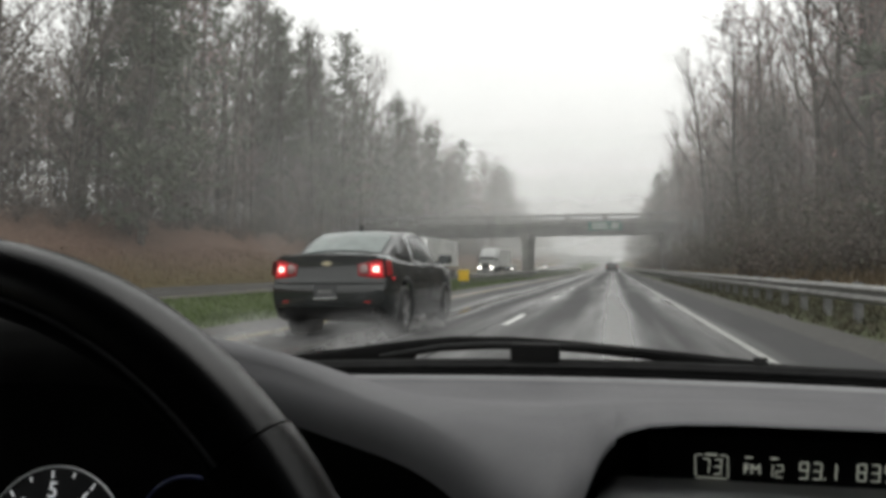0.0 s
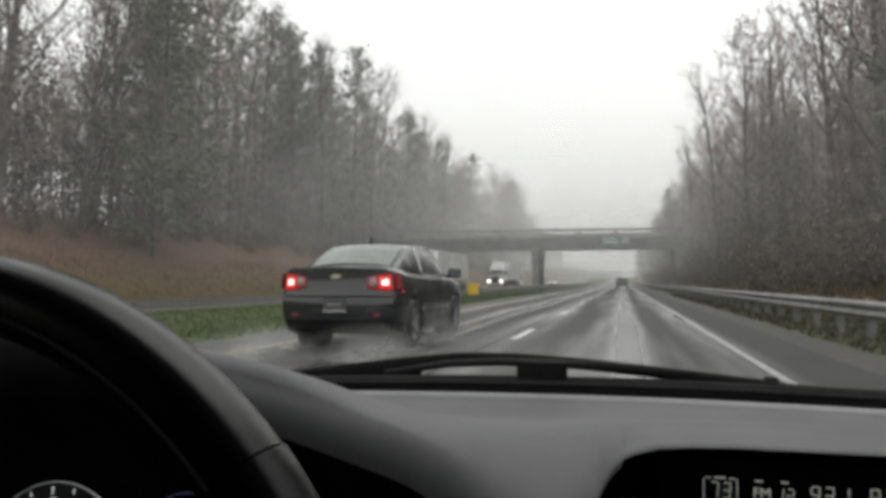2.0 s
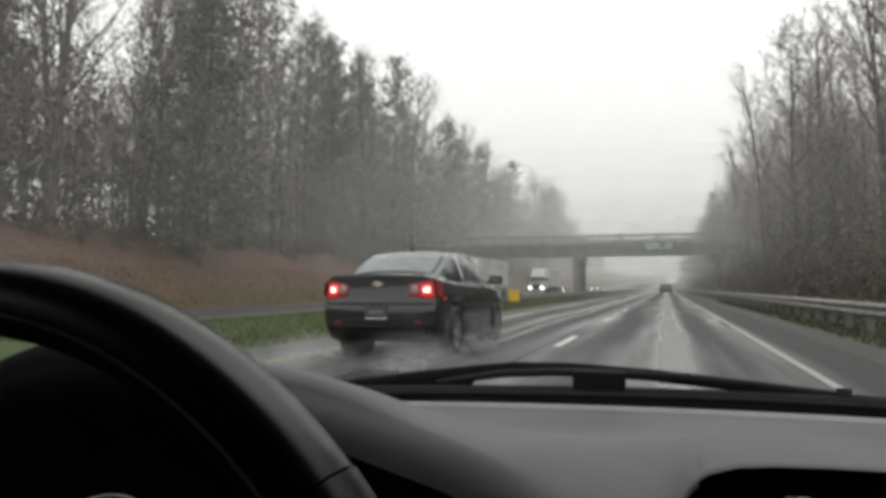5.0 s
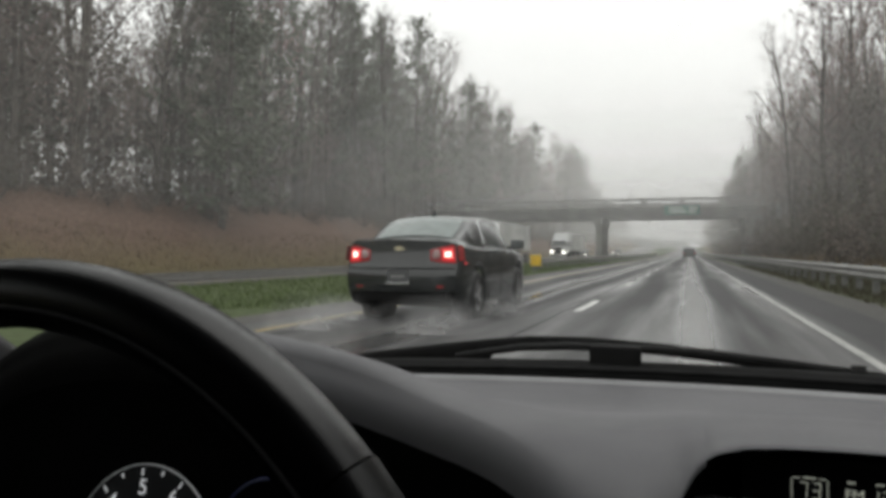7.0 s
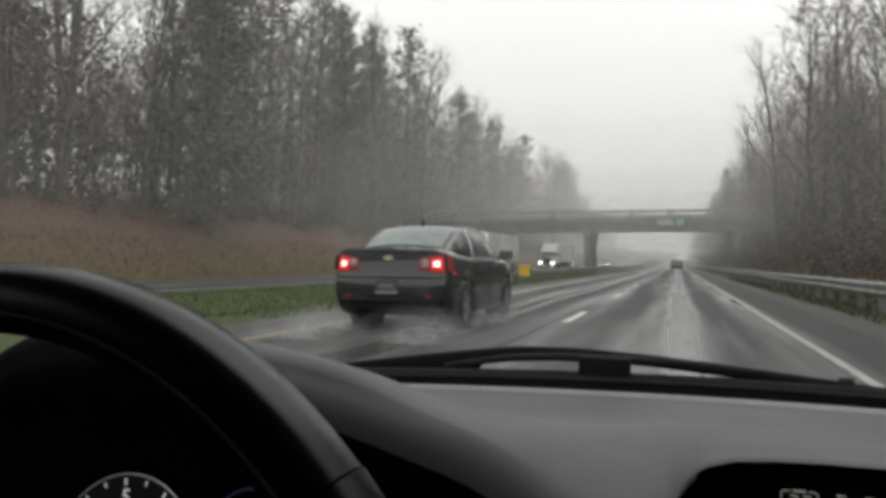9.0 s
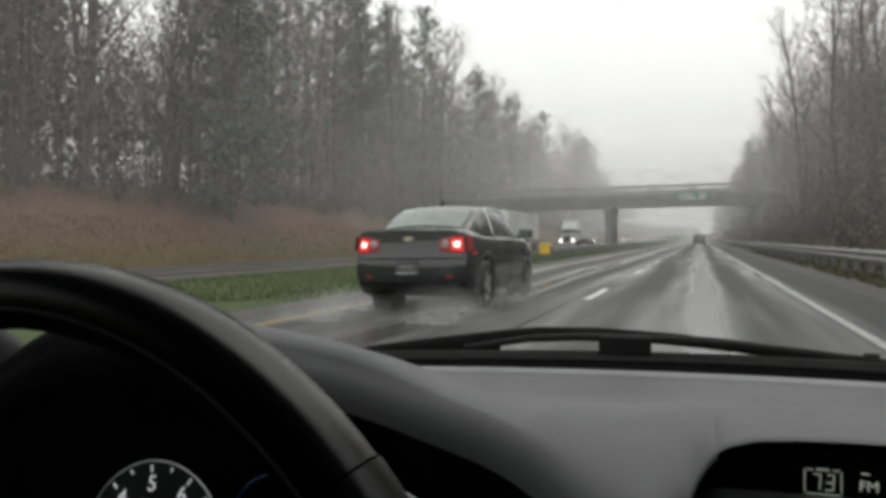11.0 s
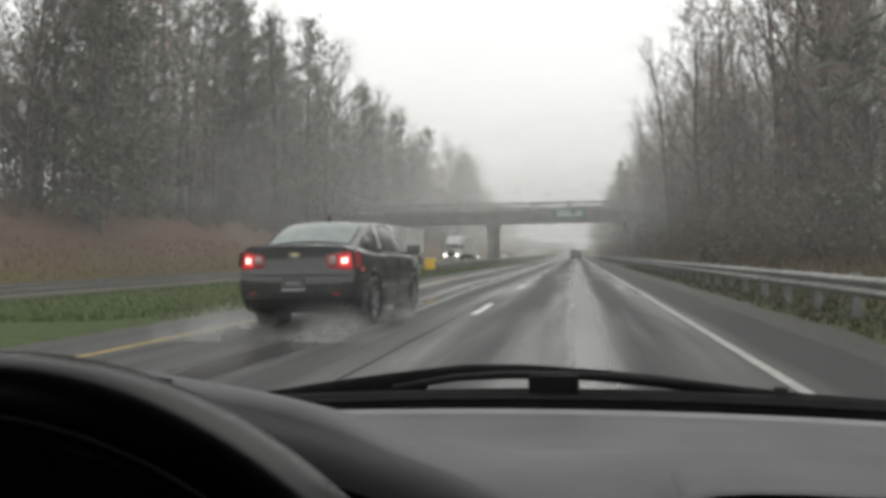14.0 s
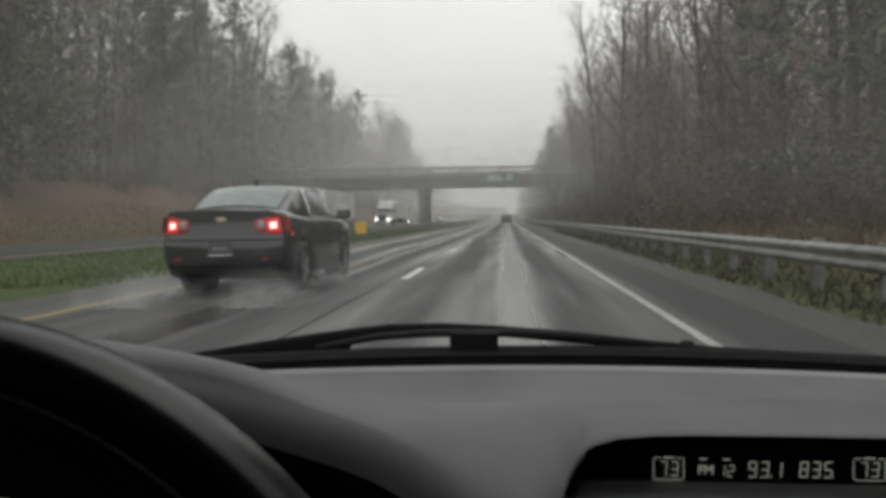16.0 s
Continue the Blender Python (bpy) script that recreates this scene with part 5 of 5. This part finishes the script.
def limb(rng, p, d, length, r, n, up, wander, out):
    """Grows one branch; returns its points and directions."""
    pts, dirs = [p], [d]
    for k in range(n):
        d = d + rng.normal(size=3) * wander + np.array([0, 0, up])
        d = d / np.linalg.norm(d)
        q = p + d * length / n
        out.append((p, q, r * (1 - k / n * 0.75), r * (1 - (k + 1) / n * 0.75)))
        p = q
        pts.append(p)
        dirs.append(d)
    return pts, dirs


def side_dir(rng, d, spread):
    s = np.cross(d, rng.normal(size=3))
    s /= np.linalg.norm(s) + 1e-9
    v = d * math.cos(spread) + s * math.sin(spread)
    return v / np.linalg.norm(v)


def bare_tree(name, seed, H, label, n_limb=15, low=0.32, buds=0, leaf=0, bud_mat=None, bud_size=0.05, spread=0.75, fork=False):
    rng = np.random.default_rng(seed)
    tr, tw, tips, fine = [], [], [], []
    r0 = H * 0.011 + 0.03
    tp, td = limb(rng, np.array([0.0, 0, -0.3]), np.array([0.02 * rng.normal(), 0.02 * rng.normal(), 1.0]), H * 0.92, r0, 10, 0.05, 0.035, tr)
    for i in range(n_limb):
        f = low + (1 - low) * (i + rng.random() * 0.7) / n_limb
        k = min(int(f * 10), 9)
        p = tp[k] + (tp[k + 1] - tp[k]) * (f * 10 - k)
        az = i * 2.4 + rng.normal() * 0.3
        el = 0.45 + 0.7 * f + rng.normal() * 0.1 if not fork else 0.85 + 0.4 * f
        d = np.array([math.cos(az) * math.cos(el), math.sin(az) * math.cos(el), math.sin(el)])
        L = H * (0.36 - 0.24 * f) * (0.8 + 0.5 * rng.random())
        lp, ld = limb(rng, p, d, L, r0 * (0.42 - 0.25 * f), 5, 0.10, 0.10, tr)
        for j in range(7):
            g = 0.25 + 0.75 * (j + rng.random()) / 7
            m = min(int(g * 5), 4)
            q = lp[m] + (lp[m + 1] - lp[m]) * (g * 5 - m)
            bl = L * (0.42 - 0.2 * g) * (0.7 + 0.6 * rng.random()) + 0.5
            bp, bd = limb(rng, q, side_dir(rng, ld[m], spread), bl, 0.022, 2, 0.09, 0.16, tw)
            for h in range(7):
                e = bp[min(h // 3, 2)]
                tl = 0.5 + 0.9 * rng.random()
                dd = side_dir(rng, bd[min(h // 3, 2)], 0.6) + np.array([0, 0, 0.15])
                q2 = e + dd * tl
                fine.append((e, q2, 0.015))
                tips.append((e, q2))
    t = thing(name, label, "tree")
    V, Fc = prisms(tr, 5)
    part("trunk", np_mesh("trunk", V, Fc, M_BARK), t)
    V, Fc = prisms(tw, 3)
    Vc, Fcone = cones(fine)
    part("crown", np_mesh("crown", np.concatenate([V, Vc]), Fc.tolist() + (Fcone + len(V)).tolist(), M_TWIG), t)
    if buds:
        T = np.array(tips)
        pick = rng.integers(0, len(T), buds)
        c = T[pick, 0] + (T[pick, 1] - T[pick, 0]) * rng.random((buds, 1)) + rng.normal(size=(buds, 3)) * 0.12
        V, Fc = flakes(c, bud_size, rng)
        part("buds" if not leaf else "leaves", np_mesh("foliage", V, Fc, bud_mat or M_BUD), t)
    return t


def pine_tree(name, seed, H, label, low=0.18, thick=1.0, droop=-0.02):
    rng = np.random.default_rng(seed)
    tr, clumps = [], []
    r0 = H * 0.010 + 0.04
    tp, td = limb(rng, np.array([0.0, 0, -0.3]), np.array([0.0, 0, 1.0]), H, r0, 10, 0.05, 0.02, tr)
    nb = int(62 * thick)
    for i in range(nb):
        f = low + (0.985 - low) * (i + rng.random()) / nb
        k = min(int(f * 10), 9)
        p = tp[k] + (tp[k + 1] - tp[k]) * (f * 10 - k)
        az = i * 2.4 + rng.normal() * 0.4
        el = 0.05 + 0.75 * f ** 2 + rng.normal() * 0.12
        L = (H * 0.25 * (1 - f) ** 0.7 + 0.5) * (0.65 + 0.6 * rng.random())
        d = np.array([math.cos(az) * math.cos(el), math.sin(az) * math.cos(el), math.sin(el)])
        lp, ld = limb(rng, p, d, L, 0.05 * (1.1 - f), 4, 0.05 + droop, 0.08, tr)
        nc = int(8 + L * 5)
        for j in range(nc):
            g = (0.22 + 0.8 * (j + rng.random()) / nc)
            m = min(int(g * 4), 3)
            q = lp[m] + (lp[m + 1] - lp[m]) * (min(g, 1.05) * 4 - m)
            clumps.append(q + rng.normal(size=3) * np.array([0.3, 0.3, 0.14]))
    c = np.repeat(np.array(clumps), 3, axis=0)
    c = c + rng.normal(size=c.shape) * 0.16
    t = thing(name, label, "tree")
    V, Fc = prisms(tr, 4)
    part("trunk", np_mesh("trunk", V, Fc, M_BARK), t)
    V, Fc = flakes(c, 0.26, rng, 1.1, 0.24)
    part("crown", np_mesh("crown", V, Fc, M_NEEDLE), t, "dark green needle clumps")
    return t


def shrub(name, seed, H, label, mat):
    rng = np.random.default_rng(seed)
    tw, tips = [], []
    for i in range(11):
        az, el = rng.random() * 6.28, 0.75 + 0.6 * rng.random()
        d = np.array([math.cos(az) * math.cos(el), math.sin(az) * math.cos(el), math.sin(el)])
        p = np.array([rng.normal() * 0.35, rng.normal() * 0.35, -0.1])
        lp, ld = limb(rng, p, d, H * (0.6 + 0.5 * rng.random()), 0.025, 4, 0.02, 0.13, tw)
        for j in range(9):
            k = 1 + j % 4
            q = lp[k] + side_dir(rng, ld[k], 0.8) * (0.4 + 0.7 * rng.random())
            tw.append((lp[k], q, 0.012, 0.006))
            tips.append((lp[k], q))
            q3 = q + side_dir(rng, ld[k], 0.9) * 0.5
            tw.append((q, q3, 0.008, 0.005))
            tips.append((q, q3))
    t = thing(name, label, "shrub")
    V, Fc = prisms(tw, 3)
    part("stems", np_mesh("stems", V, Fc, M_UNDER), t)
    T = np.array(tips)
    pick = rng.integers(0, len(T), 620)
    c = T[pick, 0] + (T[pick, 1] - T[pick, 0]) * rng.random((620, 1)) + rng.normal(size=(620, 3)) * 0.13
    V, Fc = flakes(c, 0.065, rng)
    part("leaves", np_mesh("leaves", V, Fc, mat), t)
    return t


BARE = [bare_tree("bare_tree", 11, 21, "tall bare grey deciduous tree on the bank", 16, 0.30),
        bare_tree("bare_tree", 12, 19, "bare deciduous tree with fine upright twigs", 14, 0.42, fork=True),
        bare_tree("bare_tree", 13, 23, "tall bare tree with wide grey limbs", 18, 0.36, spread=0.9)]
BUDDED = [bare_tree("budding_tree", 21, 18, "budding tree with a reddish haze of twigs", 15, 0.28, buds=1400, bud_size=0.10),
          bare_tree("budding_tree", 22, 20, "tall budding tree with reddish-grey crown", 16, 0.25, buds=1300, bud_size=0.10)]
LEAFY = [bare_tree("brown_leaf_tree", 31, 15, "tree still holding dull brown dead leaves", 15, 0.14, buds=3000, leaf=1, bud_mat=M_DEADLEAF, bud_size=0.08),
         bare_tree("olive_brush_tree", 32, 12, "low dense tree with olive-brown foliage", 15, 0.10, buds=3000, leaf=1, bud_mat=M_SHRUB, bud_size=0.08)]
PINES = [pine_tree("pine_tree", 41, 21, "dark green pine on the wooded bank", 0.16),
         pine_tree("pine_tree", 42, 18, "dense dark evergreen pine", 0.08, 1.15),
         pine_tree("pine_tree", 43, 23, "tall ragged pine with a bare lower trunk", 0.38, 0.8)]
SHRUBS = [shrub("shrub", 51, 3.0, "tangled leafless brush at the wood's edge", M_SHRUB),
          shrub("shrub", 52, 2.3, "low brown brush at the wood's edge", M_DEADLEAF)]
PLANTED = set()


def plant(proto, x, y, s, rng):
    """Sets a tree; the first of each kind is moved into place, the rest are copies."""
    m = pose(x, y, ground_z(x, y) - 0.1, rng.normal() * 1.5, rng.normal() * 1.5, rng.random() * 360)
    if proto.name not in PLANTED:
        proto.scale = (s, s, s)
        ob = proto
        ob.matrix_basis = m @ Matrix.Diagonal((s, s, s, 1))
    else:
        ob = copy_thing(proto, m)
        ob.matrix_basis = m @ Matrix.Diagonal((s, s, s * (0.9 + 0.2 * rng.random()), 1))
    PLANTED.add(proto.name)
    ob["group"] = "roadside woods"


rng = np.random.default_rng(5)
# wood on the far bank: bare trunks near, pines farther along
y = 20.0
while y < 290:
    for row, x0 in enumerate((-33.5, -37.0, -41.5, -48.0)):
        if row >= 2 and (y > 150 or rng.random() < (0.3 if row == 2 else 0.6)):
            continue
        u = rng.random()
        pine_share = 0.10 if y < 48 else 0.24 if y < 95 else 0.10
        if u < pine_share:
            pr = PINES[rng.integers(0, 3)]
        elif u < pine_share + 0.40:
            pr = BARE[rng.integers(0, 3)]
        elif u < pine_share + 0.58:
            pr = BUDDED[rng.integers(0, 2)]
        else:
            pr = LEAFY[rng.integers(0, 2)] if row < 2 else BARE[rng.integers(0, 3)]
        plant(pr, x0 + rng.normal() * 1.3, y + rng.normal() * 1.6, 1.02 + 0.30 * rng.random(), rng)
    y += 4.4 + y * 0.008
y = 24.0
while y < 210:
    plant(SHRUBS[rng.integers(0, 2)], -33.0 + rng.normal() * 0.7, y, 0.7 + 0.5 * rng.random(), rng)
    y += 2.2 + y * 0.02
# young trees under the tall ones
y = 22.0
while y < 200:
    pr = (BARE + LEAFY + BUDDED)[rng.integers(0, 7)]
    plant(pr, -35.0 + rng.normal() * 1.0, y, 0.38 + 0.25 * rng.random(), rng)
    pr = (BARE + LEAFY + BUDDED)[rng.integers(0, 7)]
    plant(pr, 11.0 + rng.normal() * 0.9, y + 1.0, 0.34 + 0.2 * rng.random(), rng)
    y += 3.2 + y * 0.015
# wood along the near verge
y = 17.0
while y < 290:
    for row, x0 in enumerate((9.2, 13.2, 18.5)):
        if row == 2 and (y > 150 or rng.random() < 0.35):
            continue
        u = rng.random()
        if u < 0.10:
            pr = PINES[rng.integers(0, 3)]
        elif u < 0.45:
            pr = BARE[rng.integers(0, 3)]
        elif u < 0.78:
            pr = BUDDED[rng.integers(0, 2)]
        else:
            pr = LEAFY[rng.integers(0, 2)]
        plant(pr, x0 + rng.normal() * 1.0, y + rng.normal() * 1.3, (0.72 if row == 0 else 0.84) + 0.18 * rng.random(), rng)
    y += 4.0 + y * 0.008
y = 15.0
while y < 210:
    plant(SHRUBS[rng.integers(0, 2)], 7.4 + rng.normal() * 0.6, y, 0.8 + 0.6 * rng.random(), rng)
    y += 2.0 + y * 0.02


def far_woods(name, seed, xs, y0, y1, n):
    """Distant thin woodland, too far to count."""
    rg = np.random.default_rng(seed)
    segs, tips = [], []
    for i in range(n):
        x = xs[0] + (xs[1] - xs[0]) * rg.random()
        yy = y0 + (y1 - y0) * rg.random()
        z = ground_z(x, yy)
        H = 14 + 8 * rg.random()
        p = np.array([x, yy, z])
        segs.append((p, p + np.array([rg.normal() * 0.4, 0, H * 0.8]), 0.2, 0.06))
        for k in range(26):
            f = 0.2 + 0.75 * rg.random()
            q = p + np.array([0, 0, H * 0.85 * f])
            az, el = rg.random() * 6.28, 0.3 + 0.9 * rg.random()
            L = H * (0.30 - 0.18 * f)
            e = q + L * np.array([math.cos(az) * math.cos(el), math.sin(az) * math.cos(el), math.sin(el)])
            segs.append((q, e, 0.07, 0.03))
            for j in range(3):
                s0 = q + (e - q) * (0.4 + 0.6 * rg.random())
                tips.append((s0, s0 + rg.normal(size=3) * 0.8 + np.array([0, 0, 0.9]), 0.045))
    V, Fc = prisms(segs, 3)
    Vc, Fcone = cones(tips)
    return solid(name, np_mesh(name, np.concatenate([V, Vc]), Fc.tolist() + (Fcone + len(V)).tolist(), M_TWIG), "distant leafless grey woodland along the highway", "woods", "stuff")


far_woods("far_woods", 73, (-66, -47), 12, 170, 190)
far_woods("far_woods", 75, (-60, -38), 150, 290, 120)
far_woods("far_woods", 74, (20, 36), 14, 150, 120)
far_woods("far_woods", 76, (17, 34), 150, 290, 90)
far_woods("far_woods", 71, (-60, -30), 290, 400, 75)
far_woods("far_woods", 72, (8, 40), 290, 400, 75)


def understory(name, seed, x0, x1, y0, y1, h, n, mat, label, size=0.17):
    """Brush and twigs that close the view between the trunks, too fine to count."""
    rg = np.random.default_rng(seed)
    x, yy = x0 + (x1 - x0) * rg.random(n), y0 + (y1 - y0) * rg.random(n)
    z = np.array([ground_z(a, b) for a, b in zip(x, yy)]) + h * rg.random(n) ** 1.25 * (0.75 + 0.25 * np.sin(yy * 0.7 + x))
    V, Fc = flakes(np.stack([x, yy, z], 1), size, rg)
    return solid(name, np_mesh(name, V, Fc, mat), label, "brush", "stuff")


understory("understory", 81, -54, -38, 14, 150, 16.0, 72000, M_UNDER, "twiggy undergrowth deep in the wood, darkened for canopy shade", 0.19)
understory("understory", 82, 12, 22, 14, 120, 9.0, 42000, M_UNDER, "twiggy undergrowth deep in the wood, darkened for canopy shade", 0.11)


def mist_ridge(name, seed, x_out, x_in, y, h_out, h_in, mat):
    """Ragged outline of woods far off in the mist; too far to shift."""
    rg = np.random.default_rng(seed)
    n = 220
    V, Fc = [], []
    w1, w2 = rg.random(40), rg.random(120)
    for i in range(n + 1):
        f = i / n
        h = (h_out + (h_in - h_out) * f ** 0.8) * (0.84 + 0.22 * lerp(f * 39, list(range(40)), w1) + 0.10 * lerp(f * 119, list(range(120)), w2)) + 0.5 * rg.random()
        x = x_out + (x_in - x_out) * f
        V += [(x, y, -6.0), (x, y, h), (x, y + 3.0, -6.0), (x, y + 3.0, h * 0.98)]
    for i in range(n):
        a, b = i * 4, i * 4 + 4
        Fc += [(a, b, b + 1, a + 1), (a + 1, b + 1, b + 3, a + 3)]
    return solid(name, mesh(name, V, Fc, mat), "misty grey woods far along the highway", "backdrop", "structure")


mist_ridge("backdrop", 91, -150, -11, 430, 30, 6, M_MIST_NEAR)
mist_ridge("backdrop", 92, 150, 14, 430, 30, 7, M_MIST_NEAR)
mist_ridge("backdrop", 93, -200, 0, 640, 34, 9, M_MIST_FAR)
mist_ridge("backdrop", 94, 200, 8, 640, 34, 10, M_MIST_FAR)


# ---- rain mist and wheel spray ----
def mist_mat(name, opacity):
    """Thin drifting rain mist: mostly clear, the rest scatters the sky's light both ways."""
    m = bpy.data.materials.new(name)
    m.use_nodes = True
    n, l = m.node_tree.nodes, m.node_tree.links
    n.clear()
    o = n.new("ShaderNodeOutputMaterial")
    clear = n.new("ShaderNodeBsdfTransparent")
    back, front, both = n.new("ShaderNodeBsdfTranslucent"), n.new("ShaderNodeBsdfDiffuse"), n.new("ShaderNodeMixShader")
    for q in (back, front):
        q.inputs["Color"].default_value = (0.96, 0.96, 0.95, 1)
    both.inputs[0].default_value = 0.5
    l.new(back.outputs[0], both.inputs[1])
    l.new(front.outputs[0], both.inputs[2])
    geo = n.new("ShaderNodeNewGeometry")
    tx = n.new("ShaderNodeTexNoise")
    tx.inputs["Scale"].default_value, tx.inputs["Detail"].default_value = 0.07, 4
    l.new(geo.outputs["Position"], tx.inputs["Vector"])
    vary = n.new("ShaderNodeMapRange")
    vary.inputs["From Min"].default_value, vary.inputs["From Max"].default_value = 0.3, 0.7
    vary.inputs["To Min"].default_value, vary.inputs["To Max"].default_value = opacity * 0.93, opacity * 1.07
    l.new(tx.outputs["Fac"], vary.inputs["Value"])
    sp = n.new("ShaderNodeSeparateXYZ")
    l.new(geo.outputs["Position"], sp.inputs[0])
    lift = n.new("ShaderNodeMapRange")
    lift.inputs["From Min"].default_value, lift.inputs["From Max"].default_value = 0.0, 5.0
    lift.inputs["To Min"].default_value, lift.inputs["To Max"].default_value = 0.25, 1.0
    l.new(sp.outputs["Z"], lift.inputs["Value"])
    thin = n.new("ShaderNodeMapRange")
    thin.interpolation_type = "SMOOTHSTEP"
    thin.inputs["From Min"].default_value, thin.inputs["From Max"].default_value = 10.0, 40.0
    thin.inputs["To Min"].default_value, thin.inputs["To Max"].default_value = 1.0, 0.0
    l.new(sp.outputs["Z"], thin.inputs["Value"])
    low = n.new("ShaderNodeMath")
    low.operation = "MULTIPLY"
    l.new(thin.outputs[0], low.inputs[0])
    l.new(lift.outputs[0], low.inputs[1])
    fac = n.new("ShaderNodeMath")
    fac.operation = "MULTIPLY"
    l.new(vary.outputs[0], fac.inputs[0])
    l.new(low.outputs[0], fac.inputs[1])
    x = n.new("ShaderNodeMixShader")
    l.new(fac.outputs[0], x.inputs[0])
    l.new(clear.outputs[0], x.inputs[1])
    l.new(both.outputs[0], x.inputs[2])
    l.new(x.outputs[0], o.inputs[0])
    return m


def mist_layer(y, opacity, seed):
    """One drift of mist hanging across the highway, leaning and uneven."""
    xs, zs = list(range(-90, 71, 8)), [-0.4, 1, 3, 6, 10, 15, 21, 28, 36, 46]
    fn = lambda x, z: (x, y + z * 0.7 + 9.0 * noise.noise((x * 0.05, z * 0.06, seed)), z + rise(y))
    solid("rain_mist", grid("rain_mist", fn, xs, zs, mist_mat("rain_mist", opacity)), "thin pale rain mist hanging across the highway", "mist", "stuff")


for i, (y, opacity) in enumerate(((36, 0.065), (60, 0.115), (90, 0.18), (130, 0.26), (185, 0.32), (265, 0.36))):
    mist_layer(y, opacity, i * 7.3)


def spray_mat():
    """Soft water spray, densest at the middle of each puff and ragged at its rim."""
    m = bpy.data.materials.new("white_water_spray")
    m.use_nodes = True
    n, l = m.node_tree.nodes, m.node_tree.links
    n.clear()
    o, clear, x = n.new("ShaderNodeOutputMaterial"), n.new("ShaderNodeBsdfTransparent"), n.new("ShaderNodeMixShader")
    wet, front, both = n.new("ShaderNodeBsdfTranslucent"), n.new("ShaderNodeBsdfDiffuse"), n.new("ShaderNodeMixShader")
    for q in (wet, front):
        q.inputs["Color"].default_value = (0.9, 0.9, 0.9, 1)
    both.inputs[0].default_value = 0.5
    l.new(wet.outputs[0], both.inputs[1])
    l.new(front.outputs[0], both.inputs[2])
    tc, ball, tx = n.new("ShaderNodeTexCoord"), n.new("ShaderNodeTexGradient"), n.new("ShaderNodeTexNoise")
    ball.gradient_type = "SPHERICAL"
    tx.inputs["Scale"].default_value, tx.inputs["Detail"].default_value = 2.2, 5
    l.new(tc.outputs["Object"], ball.inputs["Vector"])
    geo = n.new("ShaderNodeNewGeometry")
    l.new(geo.outputs["Position"], tx.inputs["Vector"])
    rag = n.new("ShaderNodeMapRange")
    rag.inputs["From Min"].default_value, rag.inputs["From Max"].default_value = 0.32, 0.68
    rag.inputs["To Min"].default_value, rag.inputs["To Max"].default_value = 0.16, 0.62
    l.new(tx.outputs["Fac"], rag.inputs["Value"])
    soft_rim = n.new("ShaderNodeMath")
    soft_rim.operation = "POWER"
    soft_rim.inputs[1].default_value = 1.5
    l.new(ball.outputs["Fac"], soft_rim.inputs[0])
    dens = n.new("ShaderNodeMath")
    dens.operation = "MULTIPLY"
    l.new(soft_rim.outputs[0], dens.inputs[0])
    l.new(rag.outputs[0], dens.inputs[1])
    l.new(dens.outputs[0], x.inputs[0])
    l.new(clear.outputs[0], x.inputs[1])
    l.new(both.outputs[0], x.inputs[2])
    l.new(x.outputs[0], o.inputs[0])
    return m


M_SPRAY = spray_mat()
dome = grid("water_spray", lambda a, r: (r * math.cos(a), 0.45 * r * r, r * math.sin(a)), [math.pi * i / 14 for i in range(15)], [0.02, 0.2, 0.4, 0.6, 0.8, 1.0], M_SPRAY)


def wheel_spray(x, y):
    """Puffs flung up behind a tyre, widening as they drift back along the lane."""
    for back, wide, high in ((0.5, 0.55, 0.42), (1.2, 0.8, 0.55), (2.1, 1.15, 0.60)):
        solid("water_spray", dome, "soft white spray thrown up behind a tyre", "spray", "stuff", "wheel spray", pose(x, y - back, 0.006) @ Matrix.Diagonal((wide, wide, high, 1)))


for x, y in ((-4.98, 11.1), (-3.27, 11.1), (-3.2, 14.2)):
    wheel_spray(x, y)
